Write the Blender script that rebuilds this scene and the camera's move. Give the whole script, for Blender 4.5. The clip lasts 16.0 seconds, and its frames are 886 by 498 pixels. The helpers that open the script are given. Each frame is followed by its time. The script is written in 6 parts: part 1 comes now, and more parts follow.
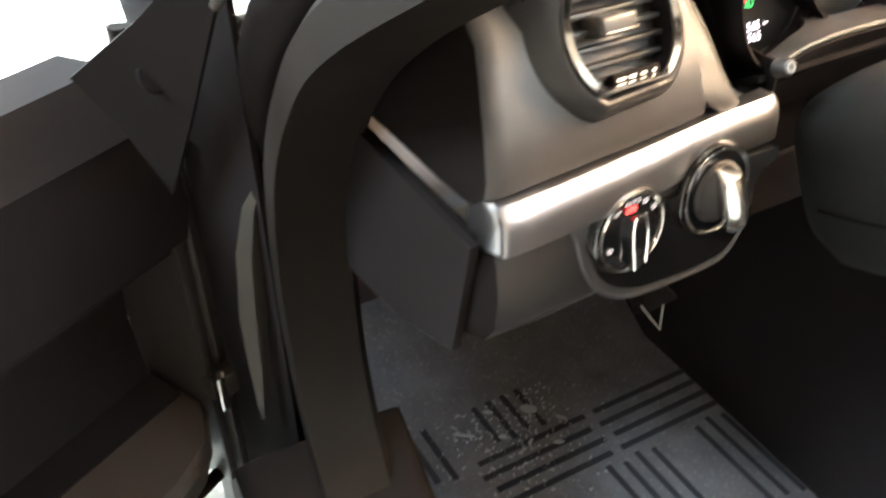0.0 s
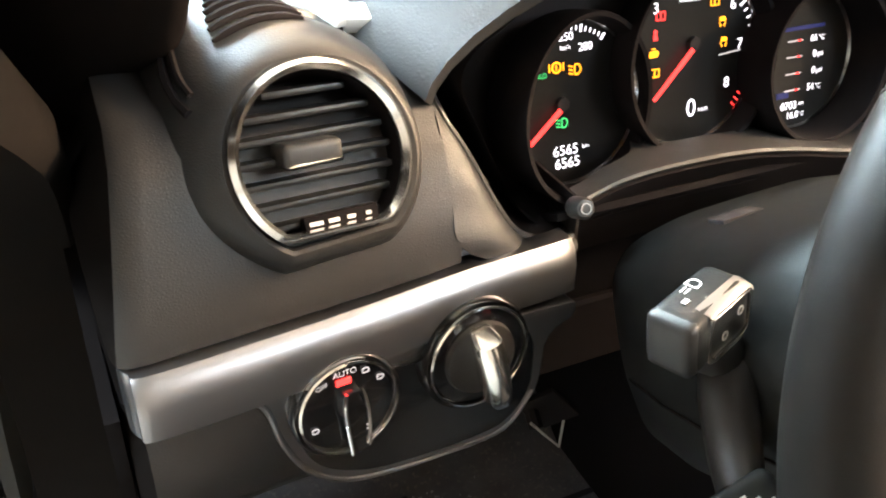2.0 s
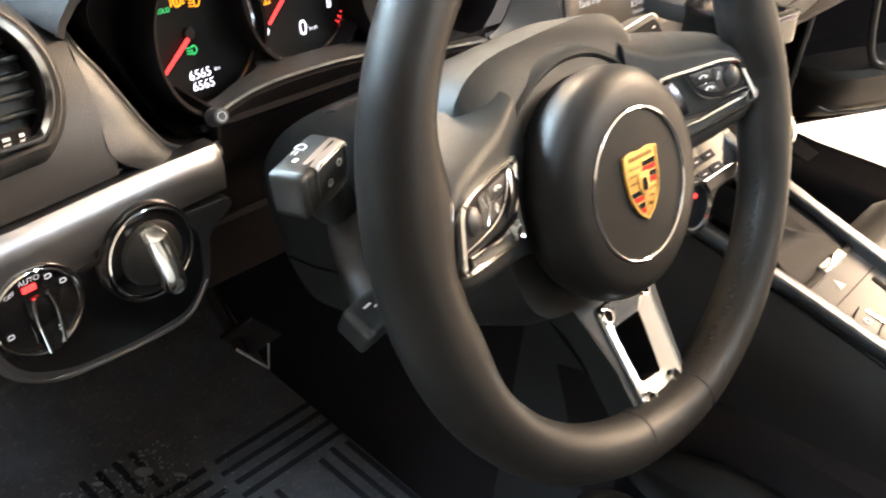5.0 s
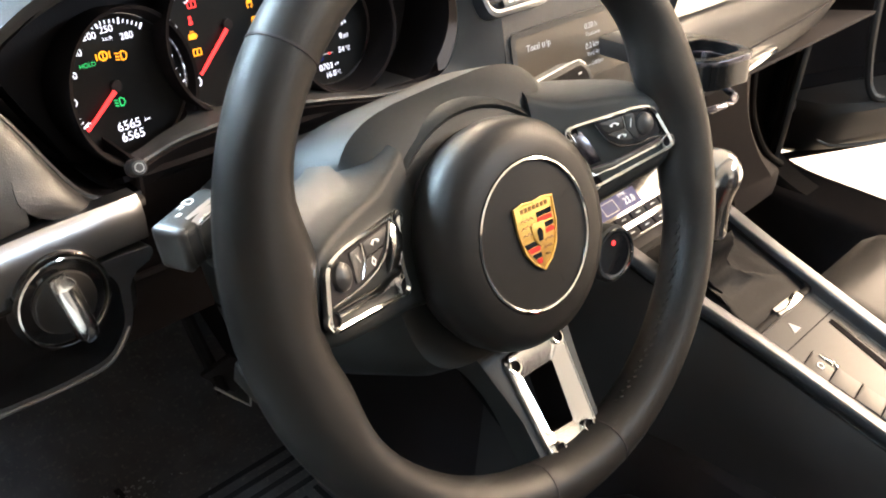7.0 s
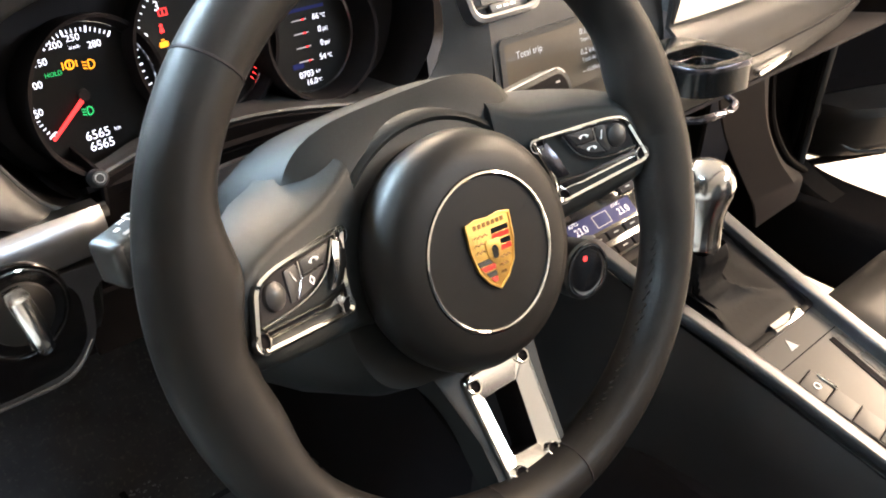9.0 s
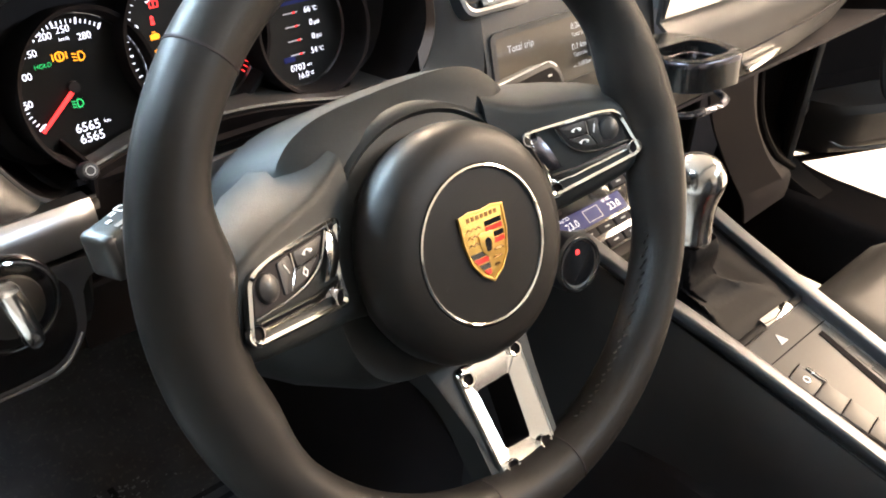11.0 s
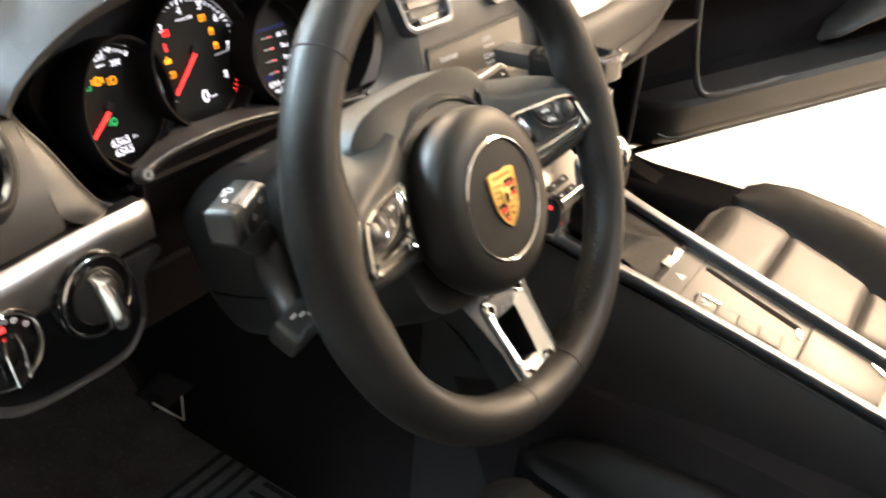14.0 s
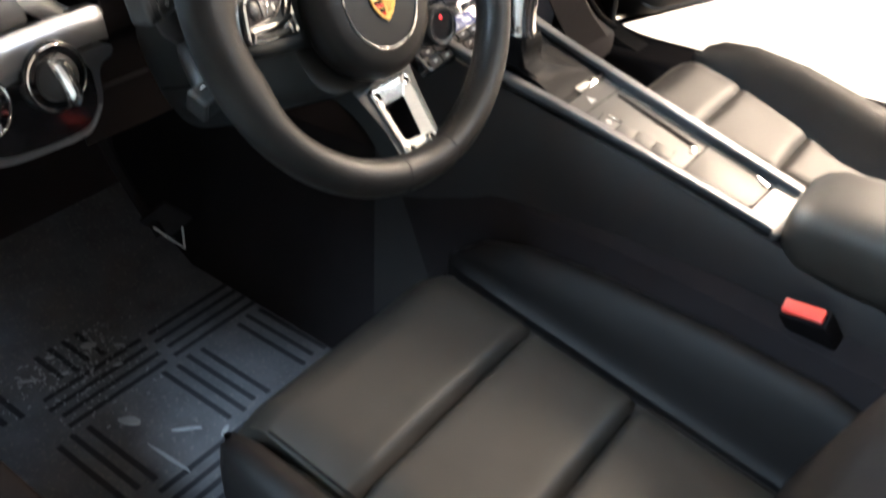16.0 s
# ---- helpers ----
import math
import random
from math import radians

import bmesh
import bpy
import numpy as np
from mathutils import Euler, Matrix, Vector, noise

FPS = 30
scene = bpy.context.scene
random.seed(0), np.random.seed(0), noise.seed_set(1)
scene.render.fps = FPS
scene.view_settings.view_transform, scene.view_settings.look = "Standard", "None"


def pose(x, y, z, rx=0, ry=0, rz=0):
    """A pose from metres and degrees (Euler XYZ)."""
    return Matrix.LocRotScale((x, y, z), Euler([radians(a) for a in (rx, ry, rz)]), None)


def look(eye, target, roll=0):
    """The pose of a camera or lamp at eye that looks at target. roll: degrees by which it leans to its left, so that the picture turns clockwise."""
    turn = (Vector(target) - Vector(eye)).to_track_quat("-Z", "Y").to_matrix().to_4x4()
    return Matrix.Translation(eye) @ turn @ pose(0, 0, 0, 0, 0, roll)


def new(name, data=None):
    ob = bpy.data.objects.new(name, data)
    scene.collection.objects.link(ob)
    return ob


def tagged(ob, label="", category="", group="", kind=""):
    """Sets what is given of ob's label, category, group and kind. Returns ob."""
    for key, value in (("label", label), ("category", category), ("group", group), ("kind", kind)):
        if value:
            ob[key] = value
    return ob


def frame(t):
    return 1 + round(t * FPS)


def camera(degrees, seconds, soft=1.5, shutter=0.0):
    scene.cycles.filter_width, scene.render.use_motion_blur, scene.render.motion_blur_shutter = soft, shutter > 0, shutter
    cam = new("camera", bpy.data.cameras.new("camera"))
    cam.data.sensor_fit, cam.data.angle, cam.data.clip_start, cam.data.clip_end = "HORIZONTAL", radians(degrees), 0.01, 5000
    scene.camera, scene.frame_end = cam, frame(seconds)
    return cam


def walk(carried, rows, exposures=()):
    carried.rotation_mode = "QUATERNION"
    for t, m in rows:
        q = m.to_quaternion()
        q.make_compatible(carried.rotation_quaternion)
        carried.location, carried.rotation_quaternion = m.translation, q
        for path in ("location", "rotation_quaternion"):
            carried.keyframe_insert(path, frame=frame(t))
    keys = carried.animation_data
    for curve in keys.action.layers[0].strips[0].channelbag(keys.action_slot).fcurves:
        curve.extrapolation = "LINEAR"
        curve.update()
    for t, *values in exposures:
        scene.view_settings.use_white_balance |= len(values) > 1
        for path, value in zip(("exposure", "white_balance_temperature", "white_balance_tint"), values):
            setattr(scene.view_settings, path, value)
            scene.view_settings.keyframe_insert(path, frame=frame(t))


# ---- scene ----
# The camera and its walk
cam = camera(53.1, 16.0, 1.9, 0.5)
PATH = [
    (0, (-0.543, -0.115, 1.032), (0.221, 1.284, -0.175), -0.9),
    (0.5, (-0.467, -0.106, 1.038), (0.278, 1.349, -0.114), 0.2),
    (1, (-0.413, -0.101, 1.033), (0.3, 1.392, -0.09), 1.3),
    (1.5, (-0.369, -0.092, 1.025), (0.356, 1.399, -0.093), 2.1),
    (2, (-0.349, -0.085, 1.019), (0.408, 1.386, -0.103), 2.6),
    (2.5, (-0.339, -0.086, 1.017), (0.449, 1.366, -0.11), 3.0),
    (3, (-0.324, -0.1, 1.017), (0.526, 1.312, -0.117), 3.6),
    (3.5, (-0.321, -0.123, 1.019), (0.632, 1.193, -0.147), 3.0),
    (4, (-0.345, -0.141, 1.027), (0.755, 1.036, -0.16), 4.1),
    (4.5, (-0.366, -0.164, 1.029), (0.828, 0.918, -0.156), 5.0),
    (5, (-0.385, -0.187, 1.039), (0.872, 0.859, -0.112), 5.4),
    (5.2, (-0.386, -0.201, 1.045), (0.884, 0.846, -0.09), 5.3),
    (7.3, (-0.315, -0.239, 1.055), (0.88, 0.922, -0.052), 3.3),
    (7.5, (-0.307, -0.239, 1.052), (0.869, 0.933, -0.064), 3.3),
    (8, (-0.294, -0.244, 1.055), (0.873, 0.939, -0.058), 2.7),
    (8.5, (-0.286, -0.256, 1.057), (0.859, 0.95, -0.054), 2.3),
    (9, (-0.282, -0.258, 1.055), (0.871, 0.945, -0.051), 2.2),
    (11.5, (-0.287, -0.256, 1.052), (0.886, 0.923, -0.06), 2.9),
    (12, (-0.296, -0.25, 1.051), (0.876, 0.93, -0.061), 3.1),
    (12.5, (-0.322, -0.24, 1.053), (0.838, 0.956, -0.053), 3.5),
    (13, (-0.377, -0.224, 1.061), (0.85, 0.925, -0.024), 3.4),
    (13.5, (-0.436, -0.215, 1.077), (0.931, 0.797, 0.026), 3.7),
    (14, (-0.473, -0.242, 1.075), (0.995, 0.648, 0.048), 4.3),
    (14.5, (-0.465, -0.332, 1.084), (1.008, 0.513, 0.028), 4.6),
    (15, (-0.464, -0.414, 1.103), (0.947, 0.52, 0.037), 3.9),
    (15.5, (-0.494, -0.441, 1.087), (0.851, 0.559, -0.004), 2.9),
    (16, (-0.533, -0.455, 1.067), (0.772, 0.481, -0.125), 2.3),
]
# seconds, stops, kelvin, tint
EXPOSURES = [(0, 2.05, 7400, 22), (0.5, 1.55, 7000, 20), (1.5, 1.32, 7100, 20), (3, 1.32, 7200, 23), (4, 1.15, 6900, 21), (5, 1.05, 6700, 20), (7.5, 0.85, 6500, 20),
             (12.5, 0.85, 6500, 20), (14, 0.88, 6900, 19), (14.5, 0.50, 6700, 18), (15, 0.48, 6600, 18), (16, 0.95, 6000, 18)]
walk(cam, [(t, look(eye, target, roll)) for t, eye, target, roll in PATH], EXPOSURES)

# World, sun and large lights
world = bpy.data.worlds.new("world")
scene.world = world
world.use_nodes = True
world.node_tree.nodes["Background"].inputs["Color"].default_value = (0.60, 0.62, 0.66, 1)
world.node_tree.nodes["Background"].inputs["Strength"].default_value = 0.05


def ceiling_lamp(name, x, y, z, w, d, watts, colour):
    lamp = bpy.data.lights.new(name, "AREA")
    lamp.shape, lamp.size, lamp.size_y, lamp.energy, lamp.color = "RECTANGLE", w, d, watts, colour
    ob = new(name, lamp)
    ob.matrix_basis = pose(x, y, z)
    return ob


CEILING = 3.4
WARM, COOL = (1.0, 0.79, 0.52), (0.58, 0.86, 1.0)
LAMPS = [(5.2, -1.4, 2.4, 3.2, 1280, WARM), (2.2, 3.8, 1.6, 1.2, 360, WARM), (-1.4, 4.2, 2.4, 1.0, 980, COOL),
         (-2.8, 0.3, 0.9, 1.8, 120, COOL), (3.0, -3.8, 2.4, 1.4, 180, COOL)]
for lx, ly, lw, ld, watts, colour in LAMPS:
    ceiling_lamp("panel_light", lx, ly, CEILING - 0.06, lw, ld, watts, colour)


# Materials
def material(name, colour, rough=0.5, metal=0.0, grain=0.0, grain_scale=900.0, cells=False, vary=0.15, vary_scale=14.0,
             specular=0.5, coat=0.0, dust=0.0):
    m = bpy.data.materials.new(name)
    m.use_nodes = True
    nodes, links = m.node_tree.nodes, m.node_tree.links
    b = nodes["Principled BSDF"]
    b.inputs["Metallic"].default_value = metal
    b.inputs["Specular IOR Level"].default_value = specular
    b.inputs["Coat Weight"].default_value = coat
    b.inputs["Coat Roughness"].default_value = 0.06
    co = nodes.new("ShaderNodeTexCoord")
    big = nodes.new("ShaderNodeTexNoise")
    big.inputs["Scale"].default_value, big.inputs["Detail"].default_value = vary_scale, 5
    links.new(co.outputs["Object"], big.inputs["Vector"])
    ramp = nodes.new("ShaderNodeMixRGB")
    ramp.inputs[1].default_value = (*[c * (1 - vary) for c in colour], 1)
    ramp.inputs[2].default_value = (*[min(1, c * (1 + vary)) for c in colour], 1)
    links.new(big.outputs["Fac"], ramp.inputs[0])
    top = ramp.outputs[0]
    if dust:
        speck = nodes.new("ShaderNodeTexNoise")
        speck.inputs["Scale"].default_value, speck.inputs["Detail"].default_value = 160, 6
        links.new(co.outputs["Object"], speck.inputs["Vector"])
        cut = nodes.new("ShaderNodeMapRange")
        cut.inputs["From Min"].default_value, cut.inputs["From Max"].default_value = 0.56, 0.74
        cut.inputs["To Max"].default_value = dust
        links.new(speck.outputs["Fac"], cut.inputs["Value"])
        soil = nodes.new("ShaderNodeMixRGB")
        soil.inputs[2].default_value = (0.36, 0.34, 0.31, 1)
        links.new(cut.outputs[0], soil.inputs[0])
        links.new(top, soil.inputs[1])
        top = soil.outputs[0]
    links.new(top, b.inputs["Base Color"])
    span = nodes.new("ShaderNodeMapRange")
    span.inputs["To Min"].default_value, span.inputs["To Max"].default_value = max(0.02, rough * 0.82), min(1, rough * 1.18)
    links.new(big.outputs["Fac"], span.inputs["Value"])
    links.new(span.outputs[0], b.inputs["Roughness"])
    if grain:
        if cells:
            fine = nodes.new("ShaderNodeTexVoronoi")
            fine.feature = "DISTANCE_TO_EDGE"
            height = fine.outputs["Distance"]
        else:
            fine = nodes.new("ShaderNodeTexNoise")
            fine.inputs["Detail"].default_value = 4
            height = fine.outputs["Fac"]
        fine.inputs["Scale"].default_value = grain_scale
        links.new(co.outputs["Object"], fine.inputs["Vector"])
        bump = nodes.new("ShaderNodeBump")
        bump.inputs["Strength"].default_value, bump.inputs["Distance"].default_value = grain, 0.0006
        links.new(height, bump.inputs["Height"])
        links.new(bump.outputs[0], b.inputs["Normal"])
    return m


def glow(name, colour, strength):
    m = bpy.data.materials.new(name)
    m.use_nodes = True
    b = m.node_tree.nodes["Principled BSDF"]
    b.inputs["Base Color"].default_value = (*[c * 0.3 for c in colour], 1)
    b.inputs["Emission Color"].default_value = (*colour, 1)
    b.inputs["Emission Strength"].default_value = strength
    b.inputs["Roughness"].default_value = 0.25
    b.inputs["Specular IOR Level"].default_value = 0.2
    return m


def glass(name, colour=(1, 1, 1), rough=0.0):
    m = bpy.data.materials.new(name)
    m.use_nodes = True
    b = m.node_tree.nodes["Principled BSDF"]
    b.inputs["Base Color"].default_value = (*colour, 1)
    b.inputs["Roughness"].default_value = rough
    b.inputs["Transmission Weight"].default_value = 1
    b.inputs["IOR"].default_value = 1.05
    return m


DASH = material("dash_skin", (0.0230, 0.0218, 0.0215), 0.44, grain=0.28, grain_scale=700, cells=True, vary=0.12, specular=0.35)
HOOD = material("hood_skin", (0.028, 0.029, 0.030), 0.50, grain=0.28, grain_scale=480, cells=True, vary=0.12)
LEATHER = material("wheel_leather", (0.0110, 0.0100, 0.0095), 0.43, grain=0.12, grain_scale=1300, cells=True, vary=0.25, specular=0.15)
BOOT = material("boot_leather", (0.007, 0.0065, 0.007), 0.55, grain=0.5, grain_scale=160, vary=0.25, specular=0.06)
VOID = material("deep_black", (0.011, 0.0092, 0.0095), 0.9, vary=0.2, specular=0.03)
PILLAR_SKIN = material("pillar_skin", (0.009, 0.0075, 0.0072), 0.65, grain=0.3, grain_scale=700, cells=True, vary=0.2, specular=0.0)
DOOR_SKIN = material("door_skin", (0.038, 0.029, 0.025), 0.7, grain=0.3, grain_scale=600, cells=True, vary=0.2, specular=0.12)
DIAL_FACE = material("dial_face", (0.009, 0.0085, 0.0085), 0.35, vary=0.1, specular=0.15)
DARK_CHROME = material("dark_chrome", (0.10, 0.10, 0.12), 0.26, metal=1.0, vary=0.08)
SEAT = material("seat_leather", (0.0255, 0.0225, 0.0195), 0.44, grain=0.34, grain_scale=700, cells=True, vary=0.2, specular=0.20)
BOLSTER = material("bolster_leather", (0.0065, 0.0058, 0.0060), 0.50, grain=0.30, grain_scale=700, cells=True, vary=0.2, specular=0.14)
PLASTIC = material("black_plastic", (0.020, 0.019, 0.019), 0.42, grain=0.2, grain_scale=1500, vary=0.15)
SLAT = material("slat_plastic", (0.010, 0.010, 0.0105), 0.38, grain=0.15, grain_scale=1500, vary=0.15, specular=0.4)
SHROUD = material("shroud_plastic", (0.0105, 0.0118, 0.0122), 0.50, grain=0.3, grain_scale=1300, vary=0.12, specular=0.22)
MATT = material("matt_black", (0.026, 0.0225, 0.0235), 0.85, grain=0.3, grain_scale=800, vary=0.3, specular=0.12)
GLOSS = material("gloss_black", (0.008, 0.008, 0.009), 0.10, vary=0.1, coat=0.5)
CUP_BLACK = material("cup_black", (0.006, 0.006, 0.006), 0.16, vary=0.1, specular=0.35)
SATIN = material("satin_silver", (0.30, 0.307, 0.33), 0.34, metal=1.0, grain=0.05, grain_scale=2500, vary=0.06)
CHROME = material("chrome", (0.88, 0.87, 0.85), 0.10, metal=1.0, vary=0.04)
SMOKE = material("smoked_chrome", (0.42, 0.42, 0.43), 0.16, metal=1.0, vary=0.08)
KNOB_METAL = material("knob_metal", (0.50, 0.49, 0.48), 0.17, metal=1.0, vary=0.05)
RING_CHROME = material("ring_chrome", (0.86, 0.85, 0.83), 0.20, metal=1.0, vary=0.05)
ALU = material("brushed_aluminium", (0.66, 0.65, 0.64), 0.24, metal=1.0, grain=0.06, grain_scale=1800, vary=0.06)
RUBBER = material("seal_rubber", (0.012, 0.010, 0.009), 0.6, grain=0.3, grain_scale=500, vary=0.3, specular=0.01)
CARPET = material("carpet", (0.050, 0.038, 0.040), 0.95, grain=1.0, grain_scale=1200, vary=0.35, specular=0.1)
TUNNEL = material("tunnel_cloth", (0.018, 0.0155, 0.0170), 0.95, grain=1.0, grain_scale=1400, vary=0.3, specular=0.05)
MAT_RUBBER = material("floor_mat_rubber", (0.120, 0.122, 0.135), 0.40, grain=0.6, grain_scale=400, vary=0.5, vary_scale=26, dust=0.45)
RAIL = material("rail_grey", (0.085, 0.087, 0.095), 0.36, metal=0.8, grain=0.05, grain_scale=2500, vary=0.06)
SILVER_PAINT = material("console_silver", (0.17, 0.166, 0.166), 0.38, metal=0.8, grain=0.05, grain_scale=2500, vary=0.05)
KEY = material("key_grey", (0.060, 0.056, 0.052), 0.46, metal=0.1, vary=0.08, specular=0.28)
BODY = material("body_paint", (0.78, 0.77, 0.73), 0.22, vary=0.04, coat=0.8)
FLANGE = material("flange_grey", (0.016, 0.014, 0.013), 0.5, vary=0.3, grain=0.2, grain_scale=200, specular=0.3)
# white body paint in the door gap; its shade is put into this grey
SHADED_WHITE = material("shaded_white", (0.035, 0.033, 0.030), 0.55, vary=0.15, specular=0.1)
WHITE_PAINT = material("white_paint", (0.80, 0.80, 0.78), 0.3, vary=0.04, coat=0.5)
WALL = material("wall_plaster", (0.56, 0.54, 0.51), 0.85, grain=0.3, grain_scale=120, vary=0.06, vary_scale=1.5)
GROUT = material("grout", (0.35, 0.33, 0.30), 0.9, vary=0.2)
PALE = material("pale_plastic", (0.62, 0.62, 0.60), 0.4, vary=0.06)
GOLD = material("gold_enamel", (0.66, 0.40, 0.11), 0.30, metal=0.9, grain=0.35, grain_scale=1400, vary=0.15, vary_scale=300)
BRONZE = material("bronze_line", (0.20, 0.10, 0.03), 0.45, metal=0.7, vary=0.2)
RED_ENAMEL = material("red_enamel", (0.48, 0.03, 0.02), 0.25, vary=0.1, coat=0.4)
RED_PLASTIC = material("red_plastic", (0.62, 0.04, 0.025), 0.4, vary=0.1)
THREAD = material("thread", (0.014, 0.013, 0.012), 0.8, vary=0.2, specular=0.1)
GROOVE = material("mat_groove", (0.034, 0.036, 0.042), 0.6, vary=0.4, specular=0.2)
KNEE = material("console_side", (0.013, 0.0115, 0.0125), 0.5, grain=0.3, grain_scale=900, vary=0.2, specular=0.3)
PRINT = material("white_print", (0.75, 0.75, 0.75), 0.6, vary=0.05)
GREY_PRINT = material("grey_print", (0.35, 0.35, 0.35), 0.6, vary=0.05)
DIRT = material("dried_mud", (0.36, 0.38, 0.40), 0.9, grain=0.6, grain_scale=500, vary=0.4)
CLEAR = glass("clear_glass")
LIT_WHITE = glow("lit_white", (0.85, 0.90, 1.0), 1.5)
LIT_RED = glow("lit_red", (1.0, 0.045, 0.04), 1.6)
LIT_AMBER = glow("lit_amber", (1.0, 0.36, 0.02), 1.3)
LIT_GREEN = glow("lit_green", (0.02, 0.60, 0.16), 0.9)
LIT_BLUE = glow("lit_blue", (0.035, 0.045, 0.20), 0.16)
LIT_PALE = glow("lit_pale", (0.80, 0.84, 0.95), 0.75)
LIT_DIM = glow("lit_dim", (0.55, 0.56, 0.58), 0.55)
PANEL_GLOW = glow("panel_glow", (1.0, 0.93, 0.82), 4.0)


# Builders: each returns a bmesh in the world's metres
def placed(bm, m):
    if m is not None:
        bmesh.ops.transform(bm, matrix=m, verts=bm.verts)
    return bm


def merged(*many):
    out = bmesh.new()
    for bm in many:
        me = bpy.data.meshes.new("tmp")
        bm.to_mesh(me)
        bm.free()
        out.from_mesh(me)
        bpy.data.meshes.remove(me)
    return out


def bevelled(bm, width, seg=2, least=0.5):
    if width > 0:
        edges = [e for e in bm.edges if len(e.link_faces) == 2 and e.calc_face_angle(0) > least]
        bmesh.ops.bevel(bm, geom=edges, offset=width, segments=seg, affect="EDGES", profile=0.6, clamp_overlap=True)
    return bm


def box(size, m=None, bevel=0.0, seg=2):
    bm = bmesh.new()
    bmesh.ops.create_cube(bm, size=1)
    bmesh.ops.scale(bm, vec=size, verts=bm.verts)
    return placed(bevelled(bm, bevel, seg), m)


def rounded(points, r, seg=5):
    """A polygon with its corners rounded; r is one radius or one for each corner."""
    out, n = [], len(points)
    rs = r if isinstance(r, (list, tuple)) else [r] * n
    for i in range(n):
        p, a, b = Vector(points[i]), Vector(points[i - 1]), Vector(points[(i + 1) % n])
        u, v = (a - p), (b - p)
        d = min(rs[i], u.length * 0.45, v.length * 0.45)
        p0, p1 = p + u.normalized() * d, p + v.normalized() * d
        for k in range(seg + 1):
            t = k / seg
            q = p0 * (1 - t) ** 2 + p * 2 * t * (1 - t) + p1 * t * t
            out.append((q.x, q.y))
    return out


def circle(r, n=32, cx=0.0, cy=0.0, ry=None, a0=0.0):
    return [(cx + r * math.cos(a0 + 2 * math.pi * k / n), cy + (ry or r) * math.sin(a0 + 2 * math.pi * k / n)) for k in range(n)]


def prism(poly, z0, z1, m=None, bevel=0.0, seg=2, taper=1.0):
    bm = bmesh.new()
    cx, cy = sum(p[0] for p in poly) / len(poly), sum(p[1] for p in poly) / len(poly)
    low = [bm.verts.new((x, y, z0)) for x, y in poly]
    top = [bm.verts.new((cx + (x - cx) * taper, cy + (y - cy) * taper, z1)) for x, y in poly]
    n = len(poly)
    for i in range(n):
        bm.faces.new((low[i], low[(i + 1) % n], top[(i + 1) % n], top[i]))
    cap = bm.faces.new(top)
    bm.faces.new(low[::-1])
    if bevel:
        bmesh.ops.bevel(bm, geom=list(cap.edges), offset=bevel, segments=seg, affect="EDGES", profile=0.6, clamp_overlap=True)
    bmesh.ops.recalc_face_normals(bm, faces=bm.faces)
    return placed(bm, m)


def hoop(outer, inner, z0, z1, m=None, lift=0.0):
    """A flat frame between two outlines with as many points; lift raises its crown."""
    bm = bmesh.new()
    n = len(outer)
    mid = [((a[0] + b[0]) / 2, (a[1] + b[1]) / 2) for a, b in zip(outer, inner)]
    rows = [[bm.verts.new((*p, z)) for p in ring] for ring, z in ((outer, z0), (outer, z1), (mid, z1 + lift), (inner, z1), (inner, z0))]
    for k in range(5):
        a, b = rows[k], rows[(k + 1) % 5]
        for i in range(n):
            bm.faces.new((a[i], a[(i + 1) % n], b[(i + 1) % n], b[i]))
    bmesh.ops.recalc_face_normals(bm, faces=bm.faces)
    return placed(bm, m)


def lathe(profile, n=40, m=None, squash=1.0):
    """Turns (radius, z) rows round local z."""
    bm = bmesh.new()
    rings = []
    for r, z in profile:
        if r < 1e-6:
            rings.append([bm.verts.new((0, 0, z))] * n)
        else:
            rings.append([bm.verts.new((r * math.cos(2 * math.pi * k / n), squash * r * math.sin(2 * math.pi * k / n), z)) for k in range(n)])
    for a, b in zip(rings, rings[1:]):
        for k in range(n):
            ring = list(dict.fromkeys((a[k], a[(k + 1) % n], b[(k + 1) % n], b[k])))
            if len(ring) > 2:
                bm.faces.new(ring)
    bmesh.ops.recalc_face_normals(bm, faces=bm.faces)
    return placed(bm, m)


def loft(rings, closed=True, caps=True, m=None):
    bm = bmesh.new()
    rows = [[bm.verts.new(p) for p in ring] for ring in rings]
    n = len(rows[0])
    for a, b in zip(rows, rows[1:]):
        for k in range(n if closed else n - 1):
            bm.faces.new((a[k], a[(k + 1) % n], b[(k + 1) % n], b[k]))
    if caps and closed:
        bm.faces.new(rows[0][::-1])
        bm.faces.new(rows[-1])
    bmesh.ops.recalc_face_normals(bm, faces=bm.faces)
    return placed(bm, m)


def smoothed(points, per=8):
    """Points on a soft curve (Catmull-Rom) through those given."""
    pts = [Vector(p) for p in points]
    out = []
    for i in range(len(pts) - 1):
        p0, p1, p2, p3 = pts[max(i - 1, 0)], pts[i], pts[i + 1], pts[min(i + 2, len(pts) - 1)]
        for k in range(per):
            t = k / per
            out.append(0.5 * (2 * p1 + (p2 - p0) * t + (2 * p0 - 5 * p1 + 4 * p2 - p3) * t * t + (3 * p1 - p0 - 3 * p2 + p3) * t ** 3))
    return out + [pts[-1]]


